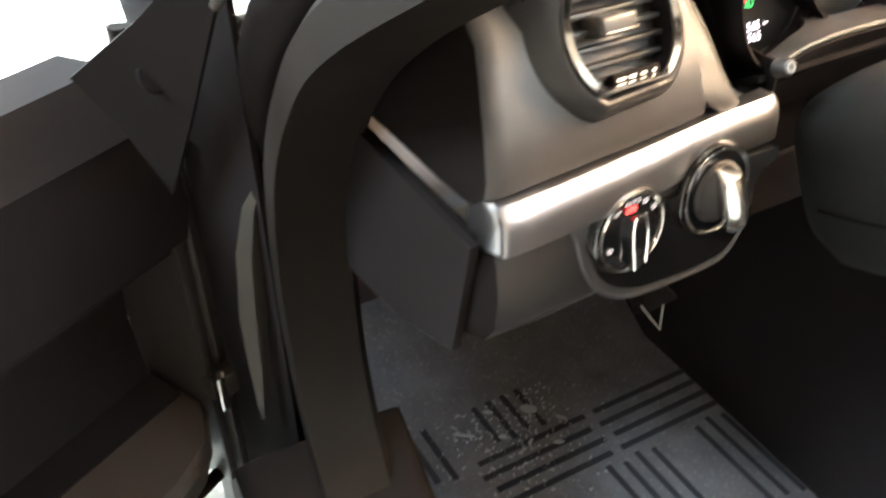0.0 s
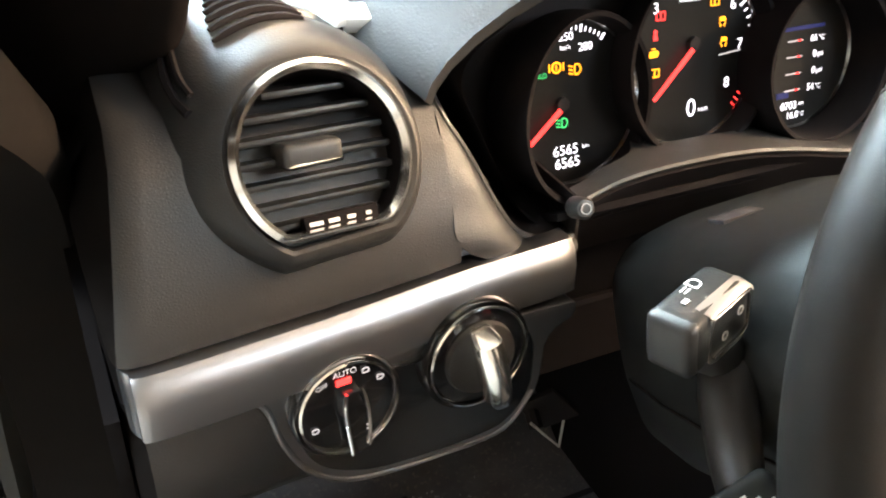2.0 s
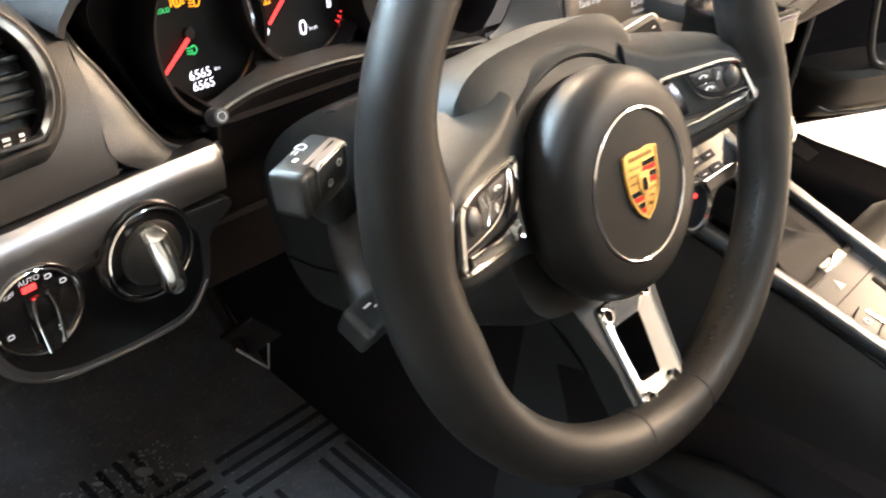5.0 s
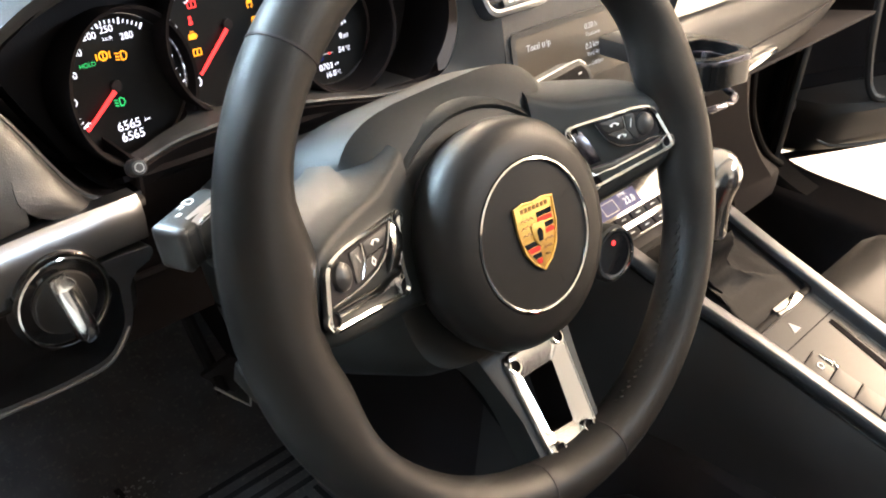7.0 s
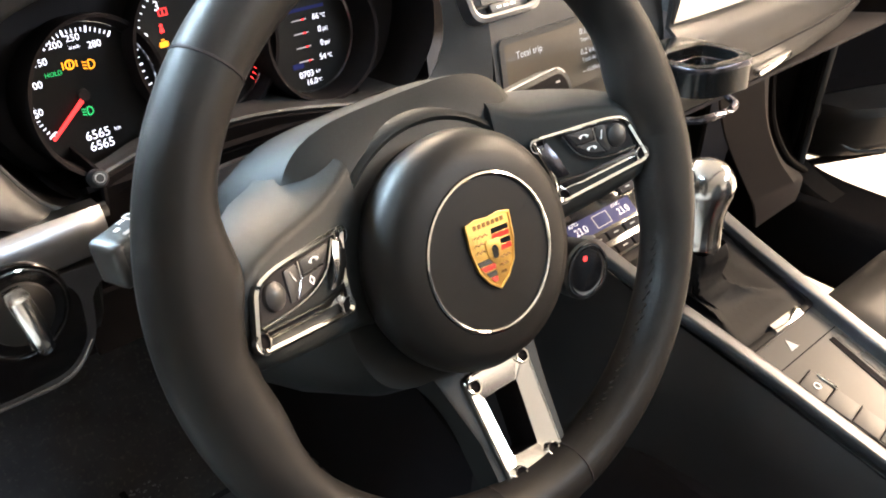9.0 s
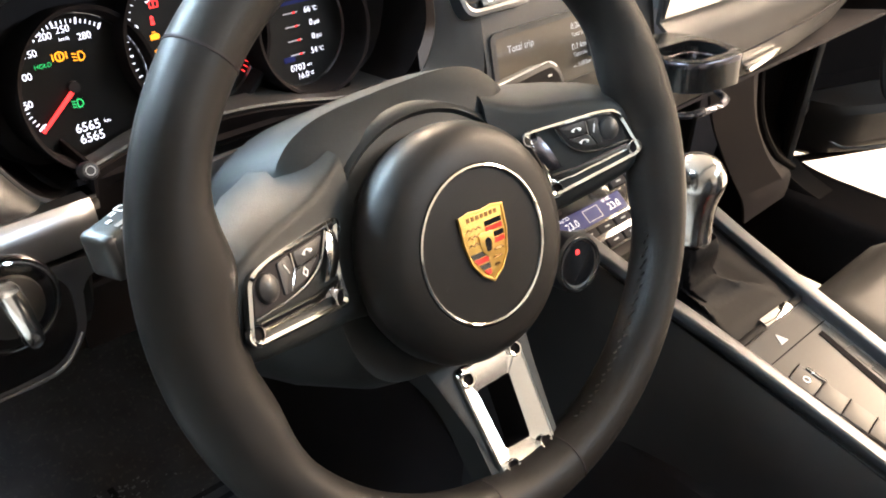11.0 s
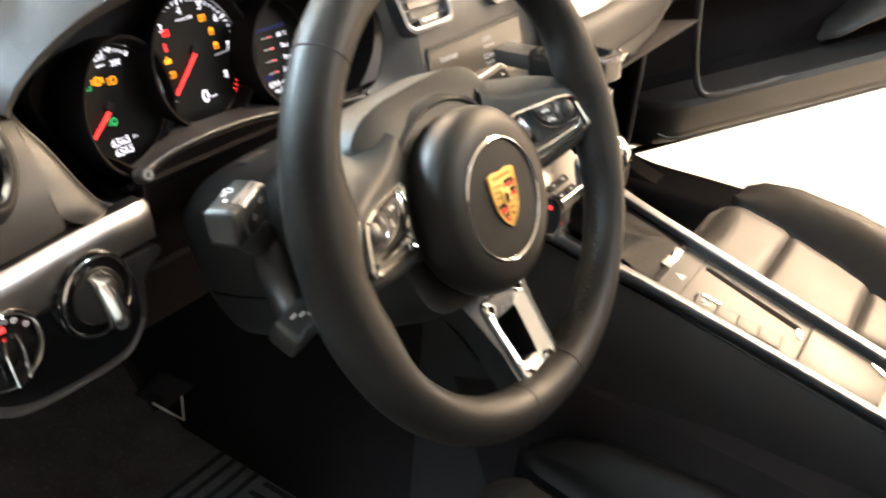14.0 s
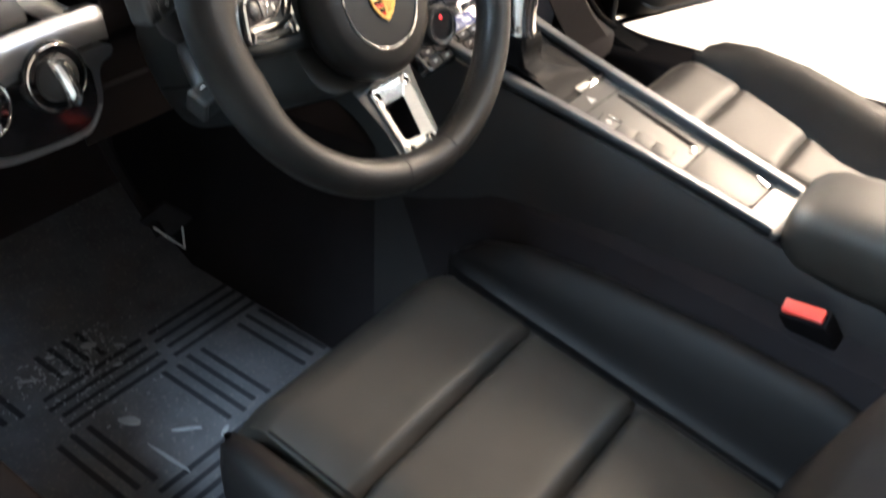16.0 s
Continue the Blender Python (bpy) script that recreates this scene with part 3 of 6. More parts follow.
# light switch plate: the strip widens into a rounded plate with a recessed black panel
PLATE = facing((-0.215, 0.2065, 0.728), (0.085, -0.985, 0.12))
outer = rounded([(-0.082, 0.022), (-0.073, 0.010), (-0.0665, -0.014), (-0.053, -0.038), (-0.027, -0.0530), (0.022, -0.0590), (0.058, -0.0590), (0.077, -0.040), (0.0815, -0.006), (0.100, 0.000), (0.102, 0.008), (0.020, 0.0165)], [0.004, 0.012, 0.02, 0.02, 0.02, 0.03, 0.02, 0.02, 0.006, 0.003, 0.004, 0.02], 6)
part("switch_plate", prism(outer, -0.02, 0.0015, PLATE, 0.004, 3), SATIN, dash, "satin silver light switch plate")
inner = rounded([(-0.059, 0.017), (-0.0645, 0.003), (-0.053, -0.032), (-0.026, -0.0465), (0.022, -0.0525), (0.055, -0.0520), (0.071, -0.036), (0.073, -0.004), (0.062, 0.011), (0.018, 0.0135), (0.004, 0.006), (-0.012, 0.010), (-0.026, 0.0190), (-0.046, 0.0200)], [0.02, 0.02, 0.02, 0.02, 0.02, 0.02, 0.02, 0.02, 0.016, 0.016, 0.01, 0.01, 0.012, 0.016], 6)
part("plate_lip", tube(smoothed([PLATE @ Vector((x, y, 0.001)) for x, y in ((-0.078, 0.017), (-0.0710, 0.008), (-0.0655, -0.014), (-0.0530, -0.0365), (-0.0280, -0.0510), (0.020, -0.0570), (0.055, -0.0570), (0.0735, -0.039))], 5), 0.0017, 8), SATIN, dash, "bright rounded plate edge")
part("switch_panel", prism(inner, 0.0, 0.0035, PLATE, 0.001), GLOSS, dash, "gloss black switch panel")

# binnacle: hood, dark recess, floor lip
def hood_row(y, z_top, half, x0=0.003, low=0.84, z_drop=0.0):
    pts = []
    for k in range(21):
        a = math.pi * (1 - k / 20)
        pts.append((x0 + half * math.cos(a), y + 0.018 * abs(math.cos(a)) ** 2, low + (z_top - low) * max(0.0, math.sin(a)) ** 1.25 - z_drop))
    return pts


hood = [hood_row(0.262, 0.903, 0.176, low=0.835), hood_row(0.238, 0.918, 0.186, low=0.842), hood_row(0.232, 0.928, 0.192, low=0.848), hood_row(0.245, 0.936, 0.197, low=0.852), hood_row(0.32, 0.945, 0.21, low=0.86), hood_row(0.45, 0.935, 0.23, low=0.88), hood_row(0.60, 0.91, 0.25, low=0.895)]
part("binnacle_hood", surface(hood, 0.004), HOOD, dash, "grained black hood over the dials")
recess = [[(x, y, z) for x, z in rounded([(-0.176, 0.86), (-0.122, 0.756), (-0.02, 0.760), (0.10, 0.755), (0.165, 0.762), (0.190, 0.80), (0.180, 0.87), (0.10, 0.915), (-0.09, 0.915)], [0.02, 0.03, 0.08, 0.05, 0.03, 0.03, 0.03, 0.05, 0.05], 6)] for y in (0.252, 0.27, 0.305)]
part("dial_recess", loft(recess, True, False), VOID, dash, "matt black dial recess")
part("recess_back", box((0.42, 0.004, 0.22), pose(0.01, 0.318, 0.84, -14)), MATT, dash)


def floor_back(x):
    """How far back the lip's top reaches before it meets a dial tube."""
    back = 0.292
    for cx, half, left, right in ((-0.081, 0.044, 0.246, 0.268), (0.003, 0.043, 0.266, 0.272), (0.089, 0.040, 0.256, 0.258)):
        u = (x - cx) / half
        if abs(u) < 1:
            back = min(back, left + (right - left) * (u + 1) / 2 + 0.030 * u ** 6)
    return back


lip, under = [], []
for x, y, z in smoothed([(-0.1035, 0.236, 0.7835), (-0.091, 0.239, 0.7850), (-0.074, 0.240, 0.7885), (-0.050, 0.240, 0.7905), (-0.02, 0.240, 0.7905), (0.003, 0.240, 0.7895), (0.026, 0.240, 0.7870), (0.057, 0.239, 0.7820), (0.10, 0.237, 0.774), (0.15, 0.232, 0.770)], 10):
    far = max(floor_back(x), y + 0.009)
    lip.append([(x, far, z - 0.12 * (far - y) - 0.006), (x, far, z - 0.12 * (far - y)), (x, (far + y) / 2, z - 0.06 * (far - y)), (x, y + 0.005, z - 0.0002), (x, y + 0.001, z - 0.0004), (x, y, z - 0.002), (x, y + 0.002, z - 0.0050)])
    under.append([(x, y + 0.003, z - 0.0045), (x, y + 0.012, z - 0.020), (x, y + 0.045, z - 0.075)])
part("binnacle_lip", loft(lip), DASH, dash, "smooth lip under the dials")
# shade below the lip and round the column, painted on as deep black sheets
part("lip_underside", surface(under, 0.003), VOID, dash, "sheet under the lip, blackened for its shade")
part("column_cavity", surface([[(x, y, z) for x in np.linspace(-0.112, 0.20, 6)] for y, z in ((0.245, 0.772), (0.30, 0.74), (0.31, 0.66), (0.30, 0.60))], 0.004), VOID, dash)

# right flank of the binnacle and the centre stack
flank = [smoothed([(0.150, 0.232, 0.772), (0.172, 0.236, 0.778), (0.188, 0.242, 0.80), (0.193, 0.25, 0.825), (0.192, 0.262, 0.85)], 4),
         smoothed([(0.165, 0.222, 0.755), (0.190, 0.222, 0.766), (0.203, 0.226, 0.79), (0.207, 0.238, 0.825), (0.205, 0.262, 0.865)], 4),
         smoothed([(0.20, 0.205, 0.735), (0.215, 0.210, 0.76), (0.222, 0.219, 0.79), (0.225, 0.236, 0.83), (0.225, 0.27, 0.875)], 4)]
part("binnacle_flank", surface(flank, 0.003), DASH, dash)
stack = []
for x in (0.222, 0.25, 0.32, 0.40, 0.455):
    stack.append(dash_row(x, [(0.60, 0.905), (0.36, 0.895), (0.285, 0.880), (0.250, 0.858), (0.232, 0.822), (0.219, 0.790), (0.208, 0.752), (0.200, 0.725), (0.19, 0.70), (0.172, 0.66), (0.15, 0.632)]))
part("centre_fascia", surface(stack, 0.004), DASH, dash, "grained black centre stack")
pass_rows = []
for x, push in ((0.452, 0.0), (0.50, 0.002), (0.60, 0.002), (0.75, 0.012), (0.88, 0.03), (0.98, 0.055), (1.03, 0.09), (1.045, 0.16)):
    pass_rows.append(dash_row(x, [(0.70, 0.90), (0.40 + push, 0.895), (0.30 + push, 0.882), (0.245 + push, 0.862), (0.215 + push, 0.838), (0.205 + push, 0.815), (0.203 + push, 0.765), (0.190 + push, 0.757), (0.180 + push, 0.735), (0.178 + push, 0.70), (0.186 + push, 0.672), (0.21 + push, 0.655), (0.36 + push, 0.64)]))
part("passenger_face", surface(pass_rows, 0.004), DASH, dash, "grained black passenger side face")
bar = []
for x, y in ((0.455, 0.203), (0.50, 0.201), (0.60, 0.200), (0.75, 0.210), (0.88, 0.228), (0.98, 0.253), (1.03, 0.288)):
    bar.append([(x, y + 0.006, 0.812), (x, y - 0.004, 0.806), (x, y - 0.006, 0.790), (x, y - 0.003, 0.769), (x, y + 0.006, 0.764)])
part("passenger_strip", loft(bar), ALU, dash, "wide satin silver trim strip")
seam_pts = [(x, y - 0.0045, 0.712 if x < 0.7 else 0.712 - (x - 0.7) * 0.02) for x, y in ((0.46, 0.181), (0.60, 0.181), (0.75, 0.191), (0.88, 0.209), (0.98, 0.234))]
part("glovebox_seam", tube(seam_pts, 0.0012, 6), MATT, dash)
part("glovebox_latch", box((0.075, 0.010, 0.008), pose(0.64, 0.180, 0.690, 0, -4, 3), 0.003), CHROME, dash, "bright glovebox latch")
part("under_panel", surface([[(x, y, z) for x in np.linspace(0.21, 1.04, 8)] for y, z in ((0.20, 0.660), (0.36, 0.62), (0.70, 0.60), (0.93, 0.62))], 0.004), MATT, dash)
part("driver_under_panel", surface([[(x, y, z) for x in np.linspace(-0.345, 0.22, 8)] for y, z in ((0.30, 0.655), (0.45, 0.62), (0.70, 0.58), (0.93, 0.62))], 0.004), MATT, dash)
part("dash_top", surface([[(x, y, z) for x in np.linspace(-0.345, 1.03, 8)] for y, z in ((0.385, 0.872), (0.50, 0.893), (0.76, 0.88))], 0.004), DASH, dash)


# ---- steering column and wheel ----
W = Matrix.Translation((0, 0, 0.8)) @ pose(0, 0, 0, 0, -3, 0) @ Matrix.Translation((0, 0.015, 0.01)) @ pose(0, 0, 0, 66, 0, 0)
column = thing("steering_column", (0, 0.20, 0.72), "dark grey plastic steering column cover behind the wheel", "steering column")
rings = []
for z, hx, up, down in ((-0.024, 0.0755, 0.0660, 0.066), (-0.036, 0.087, 0.0850, 0.068), (-0.080, 0.101, 0.083, 0.069), (-0.12, 0.104, 0.066, 0.070), (-0.17, 0.100, 0.066, 0.078), (-0.21, 0.092, 0.060, 0.08), (-0.235, 0.08, 0.05, 0.07)):
    ring = []
    for k in range(48):
        a = 2 * math.pi * k / 48
        c, s = math.cos(a), math.sin(a)
        ring.append(W @ Vector((hx * math.copysign(abs(c) ** 0.5, c), (up if s > 0 else down) * math.copysign(abs(s) ** 0.55, s) - 0.012, z)))
    rings.append(ring)
part("cover", loft(rings), SHROUD, column)
part("cover_joint", tube([W @ Vector((-hx - 0.0002, -0.034, z)) for z, hx in ((-0.036, 0.085), (-0.080, 0.101), (-0.12, 0.104), (-0.17, 0.100), (-0.21, 0.092))], 0.0008, 6), VOID, column, "dark joint between the covers")
part("air_sensor", box((0.026, 0.012, 0.003), W @ pose(-0.045, 0.0525, -0.165, -90), 0.001), MATT, column, "small black grille")


def stalk(name, head_m, size, arm, label):
    t = thing(name, head_m.translation, label, "stalk")
    part("head", box(size, head_m, 0.006, 4), SHROUD, t)
    part("end_cap", box((size[0] * 0.22, size[1] * 0.98, size[2] * 0.98), head_m @ shift(-size[0] * 0.42, 0, 0), 0.005, 3), PLASTIC, t)
    part("arm", tube(smoothed(arm, 6), lambda u: 0.010 + 0.006 * u, 12), PLASTIC, t)
    return t


head = facing((-0.1395, 0.107, 0.811), (0.30, -0.94, 0.12)) @ pose(0, 0, 0, 0, 0, 6)
indicator = stalk("indicator_stalk", head, (0.040, 0.0255, 0.021), [(-0.130, 0.112, 0.803), (-0.116, 0.120, 0.780), (-0.092, 0.130, 0.765), (-0.06, 0.14, 0.755)], "black plastic indicator stalk with a blocky printed head")
head_top = head @ basis(Vector((0, 0.0131, 0)), Vector((1, 0, 0)), Vector((0, 0, -1)), Vector((0, 1, 0)))
writing("=D", 0.0085, head_top @ shift(0.001, 0.0045, 0.0), PRINT, indicator, "symbol")
part("tick", box((0.003, 0.002, 0.0004), head_top @ shift(-0.008, 0.001, 0.0)), PRINT, indicator)
# bright metal pieces paint the highlights along the plastic head's bevels
face_o = rounded([(-0.011, -0.0112), (0.0180, -0.0112), (0.0190, 0.0112), (-0.010, 0.0117)], 0.006, 5)
part("rim_highlight", hoop(face_o, [(0.005 + (x - 0.005) * 0.90, y * 0.86) for x, y in face_o], 0.0095, 0.0113, head), ALU, indicator, "front face rim, its highlight put in as metal")
part("chamfer_highlight", loft([[(-0.0095, 0.0131, 0.0040), (-0.0090, 0.0116, 0.0100), (-0.0085, 0.0098, 0.0114)], [(0.0, 0.0133, 0.0040), (0.0, 0.0118, 0.0102), (0.0, 0.0100, 0.0116)], [(0.0165, 0.0131, 0.0040), (0.0170, 0.0116, 0.0100), (0.0165, 0.0098, 0.0114)], [(0.0205, 0.0105, 0.0040), (0.0205, 0.0090, 0.0098), (0.0195, 0.0075, 0.0112)]], False, m=head), SATIN, indicator, "chamfered edge, its highlight put in as metal")
for k in (-1, 1):
    part("symbol", hoop(circle(0.0021, 12), circle(0.0014, 12), 0, 0.0003, head @ shift(0.006 + 0.005 * k, 0.003 * k, 0.0107)), GREY_PRINT, indicator)
head2 = facing((-0.1285, 0.070, 0.7375), (-0.2, -0.45, 0.87), (0, 0.87, 0.45)) @ pose(0, 0, 0, 0, 0, 8)
cruise = stalk("cruise_stalk", head2, (0.030, 0.021, 0.025), [(-0.124, 0.076, 0.738), (-0.113, 0.096, 0.744), (-0.100, 0.118, 0.760), (-0.07, 0.140, 0.772)], "small black cruise control stalk with printed head")
for k in range(3):
    part("tick", box((0.005, 0.0012, 0.0004), head2 @ shift(-0.004 + 0.005 * k, 0.004 - 0.003 * k, 0.0126)), PRINT, cruise)
head3 = facing((0.128, 0.096, 0.8155), (0.10, -0.88, 0.46), (0, 0.46, 0.88)) @ pose(0, 0, 0, 0, 0, 4)
wiper = thing("wiper_stalk", head3.translation, "black wiper stalk with a satin grey upper edge", "stalk")
blade = rounded([(-0.048, -0.014), (0.036, -0.014), (0.041, 0.0), (0.036, 0.0125), (-0.030, 0.0125), (-0.050, 0.0)], [0.006, 0.008, 0.010, 0.008, 0.014, 0.010], 5)
part("head", prism(blade, -0.010, 0.0085, head3, 0.0035, 3), SHROUD, wiper, "satin dark grey body")
part("face", prism([(x * 0.90, y * 0.80 - 0.001) for x, y in blade], 0.004, 0.0090, head3, 0.0006), VOID, wiper, "black front face")
part("edge_band", tube(smoothed([head3 @ Vector(p) for p in ((-0.044, 0.0052, 0.0062), (-0.030, 0.0112, 0.0066), (0.0, 0.0118, 0.0066), (0.030, 0.0114, 0.0066), (0.0375, 0.0060, 0.0066), (0.0385, -0.004, 0.0066))], 4), 0.0017, 8), SATIN, wiper, "satin grey edge")
for dx, dy in ((0.026, 0.004), (0.022, -0.001), (0.027, -0.005)):
    part("tick", box((0.004, 0.0012, 0.0004), head3 @ shift(dx, dy, 0.0091)), GREY_PRINT, wiper)
part("arm", tube(smoothed([(0.100, 0.106, 0.806), (0.09, 0.118, 0.79), (0.075, 0.13, 0.77), (0.05, 0.14, 0.755)], 6), lambda u: 0.010 + 0.006 * u, 12), PLASTIC, wiper)

sw = thing("steering_wheel", W.translation, "black leather sports steering wheel with chrome bezels and a crest", "steering wheel")
RIM = 0.1602


def rim_section(a, grow=0.0):
    """The rim's cross-section at the angle a, thicker at the thumb rests."""
    side = min(abs(math.degrees(a) % 360 - 180), abs((math.degrees(a) + 180) % 360 - 180))
    thumb = math.exp(-((side - 14) / 9.0) ** 2) * (1 if math.sin(a) > -0.1 else 0.5) + 0.55 * math.exp(-(side / 16.0) ** 2)
    out = []
    for k in range(20):
        b = 2 * math.pi * k / 20
        c, s = math.cos(b), math.sin(b)
        r = (0.0160 + grow) * c if c > 0 else (0.0164 + grow + 0.010 * thumb) * c
        out.append(Vector(((RIM + r) * math.cos(a), (RIM + r) * math.sin(a), ((0.0178 if s > 0 else 0.0145) + grow) * math.copysign(abs(s) ** 0.9, s))))
    return [W @ p for p in out]


rings = [rim_section(2 * math.pi * k / 120) for k in range(121)]
part("rim", loft(rings, True, False), LEATHER, sw, "black leather rim with thumb rests")
for deg in (133, 47, -83, -97 - 8):
    a = radians(deg)
    part("rim_seam", loft([rim_section(a - 0.005, -0.0002), rim_section(a - 0.003, 0.0004), rim_section(a + 0.003, 0.0004), rim_section(a + 0.005, -0.0002)], True, False), MATT, sw, "stitched rim joint")
stitches = [box((0.0035, 0.0008, 0.0008), W @ shift(0, 0, 0, d) @ shift(RIM - 0.0172, 0, 0.004 + 0.002 * (k % 2)) @ pose(0, 0, 0, 0, 0, 55)) for k, d in enumerate(np.arange(-76, 2, 1.6))]
part("stitching", merged(*stitches), THREAD, sw, kind="stuff")

# hub cushion
HUB = W @ Matrix.Translation((0.0000, -0.0145, 0))
part("hub_cover", lathe([(0.0685, -0.055), (0.0685, -0.034), (0.0630, -0.032), (0.0620, -0.022), (0.055, -0.020)], 64, HUB), VOID, sw, "black gap ring round the cushion")
part("hub_cushion", lathe([(0.0590, -0.0245), (0.0625, -0.0205), (0.0650, -0.0130), (0.0652, -0.0060), (0.0640, 0.0000), (0.0600, 0.0062), (0.0525, 0.0098), (0.0430, 0.0107), (0.0420, 0.0085), (0.0410, 0.0085), (0.0400, 0.0100), (0.02, 0.0108), (0, 0.011)], 72, HUB), LEATHER, sw, "black leather airbag cushion")
part("hub_ring", lathe([(0.0427, 0.0092), (0.0423, 0.0112), (0.0413, 0.0116), (0.0405, 0.0110), (0.0402, 0.0092)], 72, HUB), CHROME, sw, "thin chrome ring")
for a in (25, 200, 290):
    part("pad_mark", box((0.005, 0.0008, 0.0003), HUB @ shift(0, 0, 0, a) @ shift(0.031, 0, 0.01035)), LEATHER, sw)

# crest: plain enamel shapes
CREST = W @ Matrix.Translation((0.0002, -0.0135, 0.0105)) @ pose(0, 0, 0, 0, 0, -5) @ Matrix.Diagonal((0.98, 0.94, 1, 1))


def shield(k=1.0, dx=0.0, dy=0.0):
    pts = [(-0.0152, 0.0185), (-0.008, 0.0200), (0, 0.0190), (0.008, 0.0200), (0.0152, 0.0185), (0.0152, 0.004), (0.0125, -0.0085), (0.007, -0.0165), (0, -0.0215), (-0.007, -0.0165), (-0.0125, -0.0085), (-0.0152, 0.004)]
    return [(x * k + dx, y * k + dy) for x, y in pts]


crest = part("crest", prism(shield(), -0.001, 0.0015, CREST, 0.0006), GOLD, sw, "gold shield crest with red and black bars")
for sx, top in ((1, 0.0125), (-1, -0.0030)):
    for k in range(4):
        y1 = top - 0.0034 * k - (0.0006 if k > 1 else 0)
        y0 = y1 - 0.0031
        edges = [min(0.0128, 0.0128 - max(0, -y - 0.004) * 0.72) for y in (y0, y1)]
        quad = [(0.0008 * sx, y0), (edges[0] * sx, y0), (edges[1] * sx, y1), (0.0008 * sx, y1)]
        part("bar", prism(quad if sx > 0 else quad[::-1], 0.0014, 0.0018, CREST), GLOSS if k % 2 == 0 else RED_ENAMEL, crest)
part("rim_line", hoop(shield(1.02), shield(0.95), 0.0010, 0.0020, CREST, 0.0002), GOLD, crest, "raised gold edge")
part("centre_shield", prism(shield(0.34), 0.0014, 0.0024, CREST, 0.0004), GOLD, crest)
part("centre_mark", prism(rounded([(-0.0016, -0.0042), (0.0018, -0.0040), (0.0026, 0.0010), (0.0008, 0.0040), (-0.0018, 0.0026)], 0.0012, 3), 0.0024, 0.0028, CREST), GLOSS, crest)
for sx, base in ((-1, 0.0098), (1, -0.0052)):
    for k in range(3):
        y = base - 0.0042 * k
        reach = 0.0120 if sx < 0 else 0.0108 - 0.0024 * k
        path = [CREST @ Vector((sx * (0.0022 + (reach - 0.0022) * j / 6), y + 0.0011 * (j % 2), 0.0016)) for j in range(7)]
        part("antler", tube(path, 0.00045, 6), BRONZE, crest)
for k in range(7):
    part("letter_bar", box((0.0020, 0.0026, 0.0005), CREST @ shift(-0.0096 + 0.0032 * k, 0.0160, 0.0016)), BRONZE, crest)

# fairing that arches round the cushion
cowl = []
for k in range(49):
    a = radians(-16 + 212 * k / 48)
    end = 0.010 * max(0, abs(k / 24 - 1) - 0.75) / 0.25
    cowl.append([HUB @ Vector(((r - end) * math.cos(a), (r - end) * math.sin(a), z - end)) for r, z in ((0.0680, -0.052), (0.0692, -0.027), (0.0702, -0.0238), (0.0722, -0.0222), (0.0752, -0.0238), (0.0785, -0.0310), (0.0800, -0.0450), (0.0800, -0.0600))])
part("cowl", loft(cowl, False), SHROUD, sw, "smooth dark fairing round the cushion")

